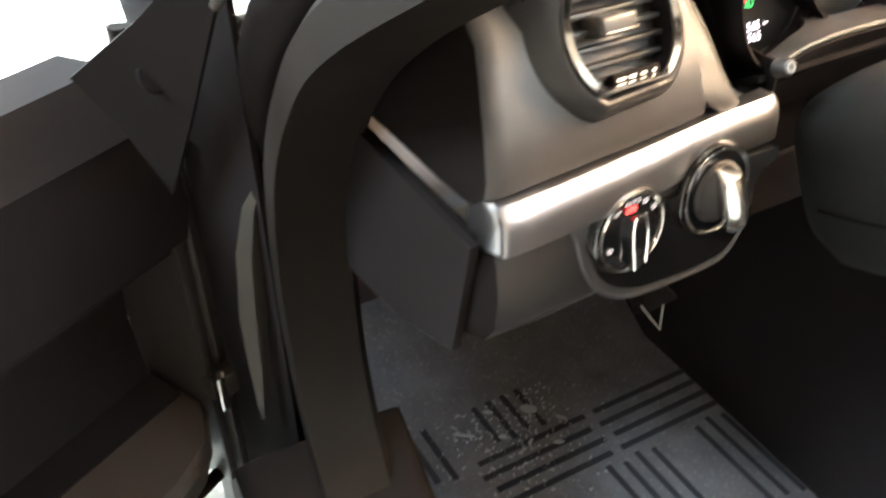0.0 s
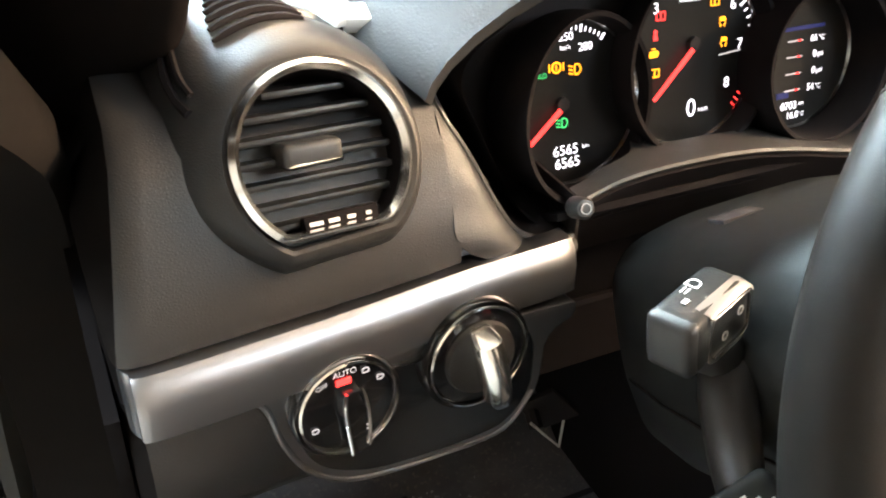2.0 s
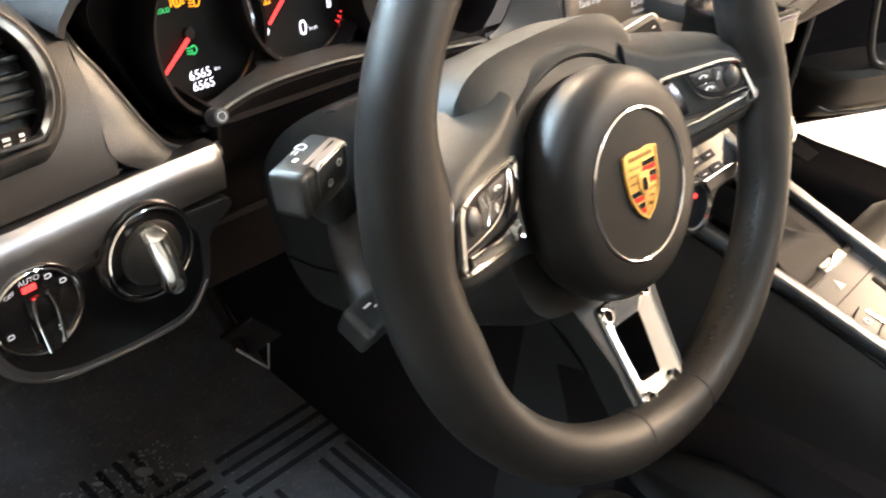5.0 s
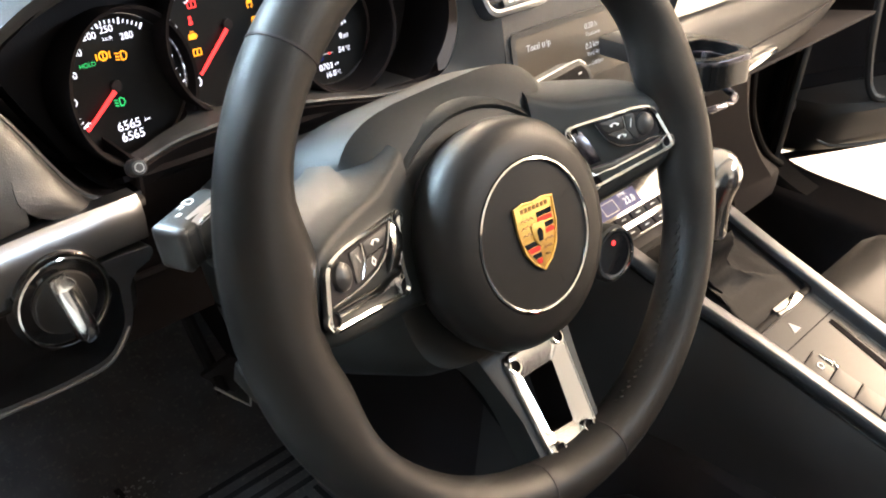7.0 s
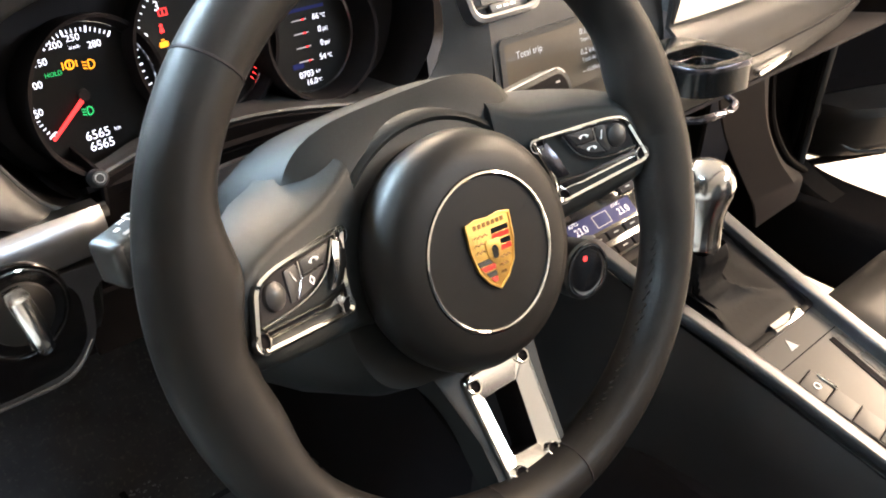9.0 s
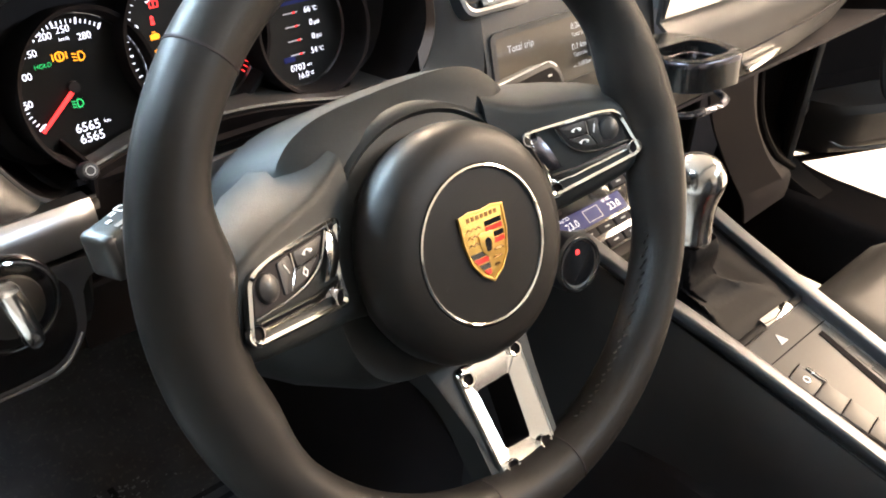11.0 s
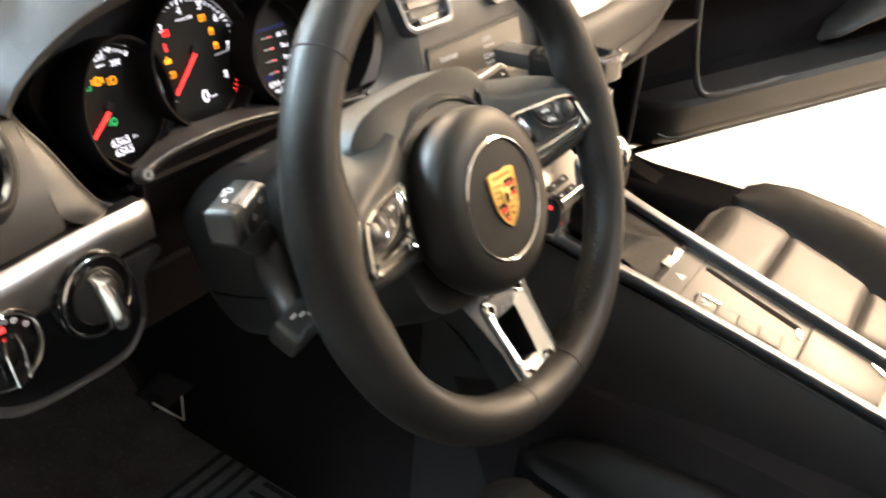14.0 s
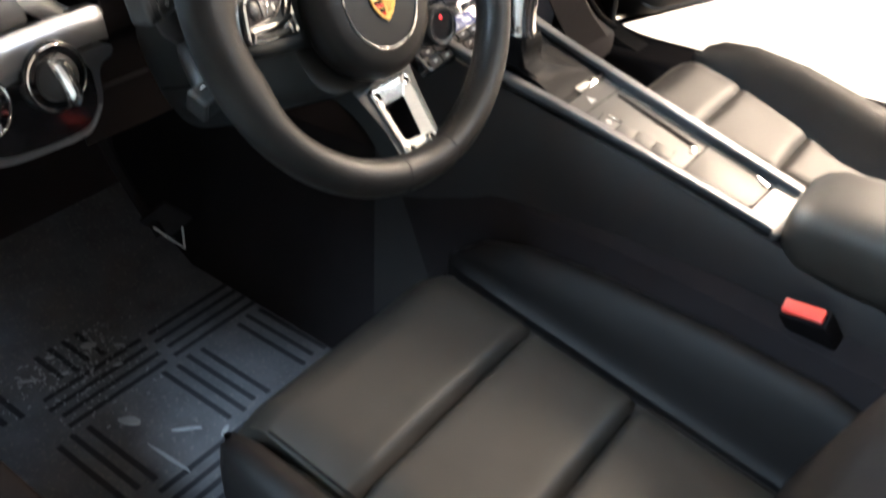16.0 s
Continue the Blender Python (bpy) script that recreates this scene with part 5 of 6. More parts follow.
for k in range(6):
    part("slot", tube([on_pod(76 - k + (40 - k) * j / 14, -0.0175 - 0.0064 * k) for j in range(15)], lambda u: 0.0009 + 0.0013 * min(1, 6 * u, 5 * (1 - u) + 0.3), 6, side=(0, 0.5, -0.8)), VOID, grille)
part("side_slot", tube([on_pod(120 + 20 * (j / 8), -0.052 + 0.042 * j / 8) for j in range(9)], 0.0016, 6, side=(0, 0.5, -0.8)), VOID, grille)
part("side_slot", tube([on_pod(118 + 30 * (j / 8), -0.066 + 0.058 * j / 8) for j in range(9)], 0.0022, 6, side=(0, 0.5, -0.8)), VOID, grille)

# ---- light switches ----
def knob_base(m, r, parent, lab):
    part("bezel_ring", lathe([(r + 0.0022, 0.001), (r + 0.0022, 0.0045), (r + 0.0012, 0.006), (r, 0.0050), (r - 0.0005, 0.002)], 48, m), GLOSS, parent)
    part("chrome_ring", lathe([(r, 0.005), (r - 0.0004, 0.0075), (r - 0.0014, 0.0080), (r - 0.0022, 0.0070), (r - 0.0024, 0.004)], 48, m), CHROME, parent, lab)
    part("knob_face", lathe([(r - 0.002, 0.003), (r - 0.0025, 0.0062), (r * 0.5, 0.0070), (0, 0.0072)], 40, m), GLOSS, parent)


K1 = PLATE @ shift(-0.0356, 0.0007, 0.0025)
ls = thing("light_switch", K1.translation, "round black headlamp switch with a chrome ring and red lamp", "light switch")
knob_base(K1, 0.0253, ls, "thin chrome ring")
grip = prism(rounded([(-0.0042, 0.012), (0.0052, 0.012), (0.0058, 0.0), (0.0040, -0.0230), (-0.0030, -0.0230), (-0.0058, 0.0)], 0.002, 3), 0.006, 0.0125, K1 @ pose(0, 0, 0, 0, 0, 3), 0.0014)
part("grip", grip, GLOSS, ls, "gloss black grip")
for pts in (((-0.0030, 0.012), (-0.0040, 0.0), (-0.0022, -0.0225)), ((0.0048, 0.013), (0.0072, 0.0), (0.0066, -0.020))):
    part("grip_edge", tube(smoothed([K1 @ Vector((x, y, 0.0125)) for x, y in pts], 6), 0.0009, 6), CHROME, ls, "chrome grip edge")
part("lamp", box((0.0075, 0.0036, 0.0008), K1 @ shift(-0.002, 0.0160, 0.0078), 0.0003, 1), LIT_RED, ls, "red lit pointer")
writing("AUTO", 0.0042, K1 @ shift(-0.001, 0.0203, 0.0078), LIT_DIM, ls)
writing("OFF", 0.0034, K1 @ shift(-0.0125, 0.0165, 0.0076, 12), LIT_DIM, ls)
for x, y in ((0.0090, 0.0178), (0.0160, 0.0115), (-0.0178, -0.0060), (0.0075, -0.0140)):
    part("symbol", hoop(rounded([(-0.0014, -0.0014), (0.0016, -0.0014), (0.0024, 0), (0.0016, 0.0014), (-0.0014, 0.0014)], 0.0006, 3), rounded([(-0.0009, -0.0009), (0.0012, -0.0009), (0.0017, 0), (0.0012, 0.0009), (-0.0009, 0.0009)], 0.0004, 3), 0, 0.0003, K1 @ shift(x, y, 0.0072)), LIT_DIM, ls)
K2 = PLATE @ shift(0.0353, 0.0021, 0.0025)
ig = thing("ignition_switch", K2.translation, "round black ignition socket with a plugged-in silver key grip", "ignition switch")
knob_base(K2, 0.0286, ig, "thin chrome ring")
part("collar", lathe([(0.0200, 0.006), (0.0190, 0.0095), (0.0165, 0.0105), (0, 0.0105)], 36, K2), PLASTIC, ig)
key_rings = []
for s, w, h, y in ((0.0, 0.0055, 0.006, 0.0195), (0.12, 0.0072, 0.015, 0.016), (0.35, 0.0073, 0.019, 0.006), (0.6, 0.0066, 0.021, -0.008), (0.85, 0.0062, 0.020, -0.0175), (1.0, 0.0042, 0.015, -0.0225)):
    key_rings.append([K2 @ pose(0, 0, 0, 0, 0, 8) @ Vector((w * math.copysign(abs(math.cos(a)) ** 0.8, math.cos(a)), y, 0.0085 + h / 2 + h / 2 * math.sin(a))) for a in [2 * math.pi * k / 18 for k in range(18)]])
part("key_grip", loft(key_rings), RING_CHROME, ig, "polished silver key grip")

# ---- toll tag on the dashboard top ----
tag = thing("plastic_clip", (-0.200, 0.325, 0.866), "crumpled clear and white plastic wrapper on the dashboard", "wrapper")
bits = [((0.042, 0.030, 0.005), pose(-0.200, 0.326, 0.8705, 16, 5, 30)), ((0.026, 0.012, 0.010), pose(-0.193, 0.308, 0.868, 25, 0, -20)), ((0.010, 0.034, 0.004), pose(-0.226, 0.335, 0.872, 10, 20, 50)), ((0.012, 0.014, 0.008), pose(-0.176, 0.318, 0.869, 15, 10, 15))]
for s, m in bits:
    part("fold", box(s, m, 0.002), WHITE_PAINT, tag)

# ---- centre stack: screen, outlets, climate controls ----
SCREEN = facing((0.318, 0.2110, 0.7655), (0, -0.96, 0.28))
pcm = thing("touch_screen", SCREEN.translation, "wide glossy touch screen showing trip data", "touch screen")
so = rounded([(-0.090, -0.032), (0.100, -0.032), (0.100, 0.033), (-0.090, 0.033)], 0.008, 5)
si = rounded([(-0.084, -0.027), (0.094, -0.027), (0.094, 0.028), (-0.084, 0.028)], 0.004, 5)
part("bezel", hoop(so, si, -0.006, 0.0012, SCREEN), DASH, pcm)
# the brown puts the cream cabin's reflection into the glass colour
part("glass_face", prism(si, -0.004, 0.0008, SCREEN), material("reflecting_screen", (0.075, 0.062, 0.048), 0.16, vary=0.12, vary_scale=30, coat=0.6), pcm, "dark glass, browned for the cabin it reflects")
for text, x, y, s in (("Total trip", -0.055, 0.0165, 0.0085), ("0:20 h", 0.020, 0.0190, 0.0075), ("Total time", 0.022, 0.0115, 0.0052), ("0.2 km", 0.020, 0.0010, 0.0075), ("Total distance", 0.026, -0.0065, 0.0052), ("--- l/100km", 0.022, -0.0160, 0.0055)):
    writing(text, s, SCREEN @ shift(x, y, 0.0012), LIT_DIM, pcm)
for cx in (0.243, 0.395):
    v = facing((cx, 0.2365, 0.834), (0, -0.86, 0.51))
    t = thing("centre_vent", v.translation, "rectangular centre air vent in a satin ring", "air vent", "centre air vents")
    o = rounded([(-0.040, -0.024), (0.040, -0.024), (0.042, 0.028), (-0.042, 0.028)], 0.014, 6)
    i = rounded([(-0.0345, -0.0185), (0.0345, -0.0185), (0.0365, 0.0235), (-0.0365, 0.0235)], 0.011, 6)
    part("ring", hoop(o, i, -0.008, 0.004, v, 0.0015), SATIN, t, "satin ring")
    part("throat", prism(i, -0.02, -0.0185, v), MATT, t)
    for k in range(4):
        part("slat", box((0.069, 0.0013, 0.015), v @ pose(0, -0.009 + 0.010 * k, -0.006, 24)), PLASTIC, t, "thin black slat")
    part("flow_wheel", box((0.034, 0.007, 0.004), v @ shift(0, -0.0145, 0.0005), 0.001), PLASTIC, t)
    for k in range(3):
        part("tick", box((0.005, 0.0016, 0.0004), v @ shift(-0.008 + 0.008 * k, -0.0145, 0.0027)), PRINT, t)

CLIM = facing((0.265, 0.120, 0.663), (0, -0.56, 0.83), (0, 0.83, 0.56)) @ Matrix.Diagonal((0.96, 0.96, 0.96, 1))
climate = thing("climate_panel", CLIM.translation, "dark climate control panel with a blue display and black keys", "control panel")
part("panel", prism(rounded([(-0.085, -0.040), (0.125, -0.040), (0.130, 0.070), (-0.090, 0.070)], 0.006, 4), -0.012, 0.002, CLIM, 0.002), GLOSS, climate)
part("display", box((0.088, 0.017, 0.001), CLIM @ shift(-0.004, -0.004, 0.0025)), LIT_BLUE, climate, "blue lit display")
writing("23.0", 0.0095, CLIM @ shift(-0.033, -0.0055, 0.0034), LIT_PALE, climate)
writing("23.0", 0.0095, CLIM @ shift(0.025, -0.0055, 0.0034), LIT_PALE, climate)
writing("AUTO", 0.0045, CLIM @ shift(-0.038, 0.0022, 0.0034), LIT_PALE, climate)
writing("SYNC", 0.0045, CLIM @ shift(0.020, 0.0022, 0.0034), LIT_PALE, climate)
part("outline", hoop(rounded([(-0.011, -0.006), (0.009, -0.006), (0.009, 0.006), (-0.011, 0.006)], 0.001, 2), rounded([(-0.0105, -0.0055), (0.0085, -0.0055), (0.0085, 0.0055), (-0.0105, 0.0055)], 0.001, 2), 0, 0.0003, CLIM @ shift(-0.003, -0.004, 0.0031)), LIT_DIM, climate)
for row, y in enumerate((0.040, 0.026, 0.012, -0.020, -0.034)):
    for k in range(7):
        if row == 2 and 1 < k < 5:
            continue
        part("key", box((0.0205, 0.0085, 0.004), CLIM @ shift(-0.069 + 0.023 * k, y, 0.003), 0.0012, 2), MATT, climate, "small oblong key")
        if row > 1:
            part("symbol", box((0.006, 0.0012, 0.0003), CLIM @ shift(-0.069 + 0.023 * k, y, 0.0052)), GREY_PRINT, climate)
part("lamp", box((0.003, 0.002, 0.0006), CLIM @ shift(-0.062, 0.0125, 0.0055)), LIT_RED, climate, "red lit dot")

# fold-out cup holder at the passenger side
cup = thing("cup_holder", (0.40, 0.14, 0.755), "black fold-out cup holder with a chrome rim", "cup holder")
cup_at = pose(0.372, 0.118, 0.780, -6, 0, -6) @ Matrix.Diagonal((0.66, 0.70, 0.80, 1))
cup_o = rounded([(-0.055, -0.045), (0.050, -0.050), (0.062, 0.0), (0.055, 0.075), (-0.060, 0.075)], 0.045, 8)
cup_i = rounded([(-0.043, -0.032), (0.038, -0.036), (0.047, 0.0), (0.040, 0.030), (-0.044, 0.030)], 0.030, 8)
part("holder_ring", hoop(cup_o, cup_i, -0.030, 0.003, cup_at, 0.002), CUP_BLACK, cup, "gloss black holder ring")
part("chrome_rim", hoop([(x * 1.012, y * 1.012) for x, y in cup_o], [(x * 0.985, y * 0.985) for x, y in cup_o], -0.004, 0.0012, cup_at, 0.0008), DARK_CHROME, cup, "thin dark chrome rim line")
part("inner_lip", hoop([(x * 0.995, y * 0.995) for x, y in cup_i], [(x * 0.93, y * 0.93) for x, y in cup_i], -0.016, -0.010, cup_at, 0.001), DARK_CHROME, cup, "narrow inner lip")
part("holder_arm", box((0.06, 0.12, 0.022), cup_at @ shift(-0.02, 0.12, -0.010), 0.006), PLASTIC, cup)
part("support_loop", tube(smoothed([cup_at @ Vector(p) for p in ((0.056, 0.0, -0.028), (0.058, -0.005, -0.050), (0.044, -0.030, -0.056), (-0.035, -0.032, -0.056), (-0.052, 0.01, -0.054), (-0.052, 0.05, -0.034))], 5), 0.0034, 8), DARK_CHROME, cup, "dark chrome support loop")
part("loop_end", lathe([(0, 0.006), (0.0045, 0.005), (0.0055, 0.0), (0.0045, -0.006), (0, -0.007)], 14, cup_at @ Matrix.Translation((0.057, -0.004, -0.036))), SMOKE, cup, "bright loop end")

# ---- centre console ----
CON = basis(Vector((0.322, -0.285, 0.543)), Vector((1, 0, 0)), Vector((0, 0.967, 0.253)), Vector((0, -0.253, 0.967)))
console = thing("centre_console", (0.322, -0.05, 0.10), "sloping centre console with silver side rails and key rows", "centre console")
con_rings = []
for y, xl, xr in ((-0.24, -0.040, 0.044), (-0.10, -0.044, 0.046), (0.0, -0.046, 0.048), (0.05, -0.050, 0.049), (0.15, -0.058, 0.050), (0.25, -0.068, 0.052), (0.33, -0.078, 0.054), (0.42, -0.085, 0.06), (0.48, -0.088, 0.07)):
    pts = []
    for x, z in ((xl, -0.006), (xr, -0.006), (xr + 0.012, -0.03)):
        pts.append(CON @ Vector((x, y, z)))
    base = CON @ Vector((0, y, 0))
    pts += [Vector((0.322 + xr + 0.045, base.y, 0.08)), Vector((0.322 + xl - 0.050, base.y, 0.08)), CON @ Vector((xl - 0.016, y, -0.06)), CON @ Vector((xl - 0.008, y, -0.02))]
    con_rings.append(pts)
part("body", loft(con_rings), KNEE, console, "dark console side")
LEFT_RAIL = [(-0.044, -0.004), (-0.048, 0.05), (-0.056, 0.15), (-0.066, 0.25), (-0.077, 0.33), (-0.084, 0.41), (-0.090, 0.49)]
part("left_rail", sweep(smoothed([CON @ Vector((x, y, 0.0)) for x, y in LEFT_RAIL], 6), rounded([(-0.0085, -0.014), (0.006, -0.012), (0.006, 0.0028), (-0.002, 0.0036), (-0.0085, -0.006)], 0.0025, 3)[::-1]), RAIL, console, "satin grey side rail")
part("right_rail", sweep(smoothed([CON @ Vector((x, y, 0.0)) for x, y in ((0.046, -0.004), (0.047, 0.10), (0.049, 0.25), (0.052, 0.33), (0.062, 0.43))], 6), rounded([(-0.007, -0.012), (0.007, -0.012), (0.007, 0.0008), (-0.007, 0.0008)], 0.002, 3)[::-1]), RAIL, console, "satin grey side rail")
part("rail_edge", tube([CON @ Vector((x, y, 0.004)) for x, y in ((0.0560, -0.004), (0.0565, 0.10), (0.0585, 0.25), (0.0625, 0.34), (0.0735, 0.44))], 0.0042, 10), DASH, console, "padded dark console edge")
part("rear_bridge", prism(rounded([(-0.046, -0.014), (0.058, -0.014), (0.058, 0.022), (-0.046, 0.022)], 0.006, 4), -0.004, 0.0046, CON, 0.003, 3), SILVER_PAINT, console, "silver end piece")
deck = prism([(-0.046, 0.012), (0.0525, 0.012), (0.0555, 0.262), (-0.064, 0.262)], -0.01, 0.0012, CON, 0.0005)
part("deck", deck, SILVER_PAINT, console, "satin silver console deck")
bed = prism(rounded([(-0.042, 0.108), (0.036, 0.109), (0.036, 0.254), (-0.061, 0.254)], 0.002, 3), 0.0, 0.0028, CON, 0.0008)
part("key_bed", bed, KEY, console, "grey satin key panel")
lid = part("tray_lid", prism(rounded([(-0.034, 0.028), (0.034, 0.025), (0.036, 0.107), (-0.042, 0.106)], [0.014, 0.014, 0.002, 0.002], 6), 0.0005, 0.0040, CON, 0.0012), KEY, console, "grey satin tray lid")
part("lid_shadow", prism(rounded([(-0.0365, 0.0255), (0.0365, 0.0225), (0.0375, 0.108), (-0.0440, 0.108)], [0.014, 0.014, 0.002, 0.002], 6), 0.0, 0.0016, CON), MATT, lid)
part("lid_tab", box((0.008, 0.016, 0.002), CON @ shift(0.027, 0.036, 0.0045, -30), 0.0008), CHROME, lid, "bright lid tab")
part("slot", prism([(0.0115, 0.121), (0.0200, 0.117), (0.0255, 0.226), (0.0195, 0.226)], 0.0024, 0.0034, CON), VOID, console, "dark slot beside the keys")
part("slot", prism([(-0.0390, 0.128), (-0.0350, 0.128), (-0.0505, 0.216), (-0.0560, 0.216)], 0.0024, 0.0034, CON), VOID, console, "dark slot beside the keys")
part("joint", box((0.098, 0.0010, 0.0008), CON @ shift(-0.011, 0.231, 0.0027)), VOID, console)
part("joint", box((0.078, 0.0010, 0.0008), CON @ shift(-0.003, 0.1085, 0.0030)), VOID, console)
for k in range(4):
    y = 0.139 + 0.0222 * k
    part("key", box((0.021, 0.0212, 0.0036), CON @ shift(-0.0250 - 0.16 * (y - 0.139), y, 0.0018, 7), 0.0006, 2), KEY, console, "square grey console key")
    part("key", box((0.010, 0.0200, 0.0036), CON @ shift(0.0315, y + 0.008, 0.0014, -2), 0.0006, 2), KEY, console, "square grey console key")
for k in range(5):
    y = 0.1279 + 0.0222 * k
    part("key_gap", box((0.022, 0.0010, 0.0004), CON @ shift(-0.0250 - 0.16 * (y - 0.139), y, 0.00375, 7)), VOID, console)
part("key_symbol", hoop(circle(0.0032, 14), circle(0.0024, 14), 0, 0.0003, CON @ shift(-0.0356, 0.2056, 0.0041)), PRINT, console)
part("key_edge", box((0.003, 0.018, 0.0014), CON @ shift(-0.0240, 0.2035, 0.0042, 7), 0.0005, 1), CHROME, console)
part("hazard_mark", prism([(-0.022, 0.2375), (-0.011, 0.2375), (-0.0165, 0.2475)], 0.0029, 0.0033, CON), GREY_PRINT, console)
part("tray_mark", box((0.016, 0.006, 0.002), CON @ shift(0.008, 0.1165, 0.0030, 4), 0.0008), CHROME, console)

gear = thing("gear_lever", (0.313, 0.02, 0.625), "silver gear knob on a black leather boot", "gear lever")
frame_ring = [(-0.065, 0.255), (0.044, 0.255), (0.050, 0.375), (-0.080, 0.375)]
part("boot_frame", hoop(rounded(frame_ring, 0.008, 4), rounded([(x * 0.93, 0.3135 + (y - 0.3135) * 0.90) for x, y in frame_ring], 0.007, 4), -0.002, 0.005, CON, 0.001), BOOT, gear)
base_pts = rounded([(x * 0.96, 0.315 + (y - 0.315) * 0.94) for x, y in frame_ring], 0.014, 8)
KNOB_BASE = Vector((0.279, 0.034, 0.675))
boot_rings = []
for k, (f, lift) in enumerate(((1.0, 0.0), (0.95, 0.05), (0.80, 0.085), (0.62, 0.12), (0.49, 0.18), (0.42, 0.27), (0.39, 0.38), (0.38, 0.50), (0.38, 0.62), (0.38, 0.75), (0.37, 0.88), (0.33, 1.0))):
    ring = []
    mid = CON @ Vector((-0.012, 0.312, 0.002))
    for j, (x, y) in enumerate(base_pts):
        p = CON @ Vector((x, y, 0.002))
        c = mid.lerp(KNOB_BASE, min(1, 3.0 * lift))
        q = c + (p - mid) * f
        a = 2 * math.pi * j / len(base_pts)
        fold = 0.0042 * math.sin(a * 4 + k * 1.4 + 0.8 * math.sin(a * 2)) * min(1, lift * 6) * (1 - 0.8 * lift) if 0 < lift < 1 else 0
        q += (p - mid).normalized() * fold
        q.z = mid.z * (1 - lift) + KNOB_BASE.z * lift + (p.z - mid.z) * f * (1 - 0.8 * lift) + 0.3 * fold
        ring.append(q)
    boot_rings.append(ring)
part("boot", loft(boot_rings, True, False), BOOT, gear, "creased black leather gear boot")
part("boot_tag", box((0.042, 0.009, 0.005), CON @ shift(0.001, 0.2590, 0.0050, -1), 0.0018), CHROME, gear, "bright boot plate")
axis = Vector((0.05, 0.10, 1)).normalized()
KN = facing(KNOB_BASE, axis, (0, 1, 0))
knob_rings = []
for z, rx, ry, dx in ((-0.004, 0.0188, 0.0188, 0), (0.0, 0.0195, 0.0195, 0), (0.003, 0.0188, 0.0188, 0), (0.010, 0.0182, 0.0184, 0), (0.022, 0.0184, 0.0188, 0), (0.031, 0.0194, 0.0204, 0.001), (0.038, 0.0211, 0.0226, 0.002), (0.045, 0.0215, 0.0232, 0.002), (0.052, 0.0192, 0.021, 0.002), (0.0575, 0.0145, 0.016, 0.002), (0.0605, 0.008, 0.010, 0.002), (0.0615, 0.002, 0.003, 0.002)):
    knob_rings.append([KN @ Vector((dx + 0.96 * rx * math.cos(2 * math.pi * k / 32), 0.96 * ry * math.sin(2 * math.pi * k / 32), z * 1.12)) for k in range(32)])
part("knob", loft(knob_rings), KNOB_METAL, gear, "polished silver gear knob")
part("knob_collar", lathe([(0.0140, -0.006), (0.0172, -0.004), (0.0172, 0.0005), (0.0156, 0.002)], 32, KN), CHROME, gear, "bright collar")

arm = thing("armrest", (0.33, -0.42, 0.50), "padded leather armrest lid behind the console", "armrest")
arm_rings = []
for y, half, top, low_z in ((-0.296, 0.034, 0.562, 0.522), (-0.299, 0.050, 0.573, 0.512), (-0.308, 0.060, 0.581, 0.506), (-0.325, 0.066, 0.587, 0.502), (-0.38, 0.070, 0.591, 0.498), (-0.50, 0.072, 0.592, 0.495), (-0.66, 0.070, 0.588, 0.490), (-0.70, 0.055, 0.570, 0.49)):
    arm_rings.append([(0.335 + half * math.copysign(abs(math.cos(a)) ** 0.55, math.cos(a)), y, (top + low_z) / 2 + (top - low_z) / 2 * math.copysign(abs(math.sin(a)) ** 0.6, math.sin(a))) for a in [2 * math.pi * k / 28 for k in range(28)]])
part("cushion", loft(arm_rings), SEAT, arm)
part("arm_box", box((0.12, 0.40, 0.40), pose(0.335, -0.51, 0.30), 0.012, 2), TUNNEL, arm, "carpeted storage box")

# tunnel sides
tunnel = thing("tunnel", (CENTRE, -0.3, 0.08), "black carpeted centre tunnel", "tunnel", kind="structure")
for sx in (-1, 1):
    rows = []
    for y, z, w in ((0.80, 0.45, 0.11), (0.40, 0.46, 0.115), (0.15, 0.47, 0.12), (0.0, 0.475, 0.122), (-0.15, 0.47, 0.118), (-0.30, 0.455, 0.112), (-0.50, 0.43, 0.108), (-0.95, 0.40, 0.10)):
        rows.append([(0.335 + sx * (w - 0.055), y, z + 0.03), (0.335 + sx * w * 0.9, y, z + 0.012), (0.335 + sx * (w + 0.005), y, z - 0.03), (0.335 + sx * (w + 0.015), y, 0.07)])
    part("tunnel_side", surface(rows, 0.006), TUNNEL if sx < 0 else DASH, tunnel)

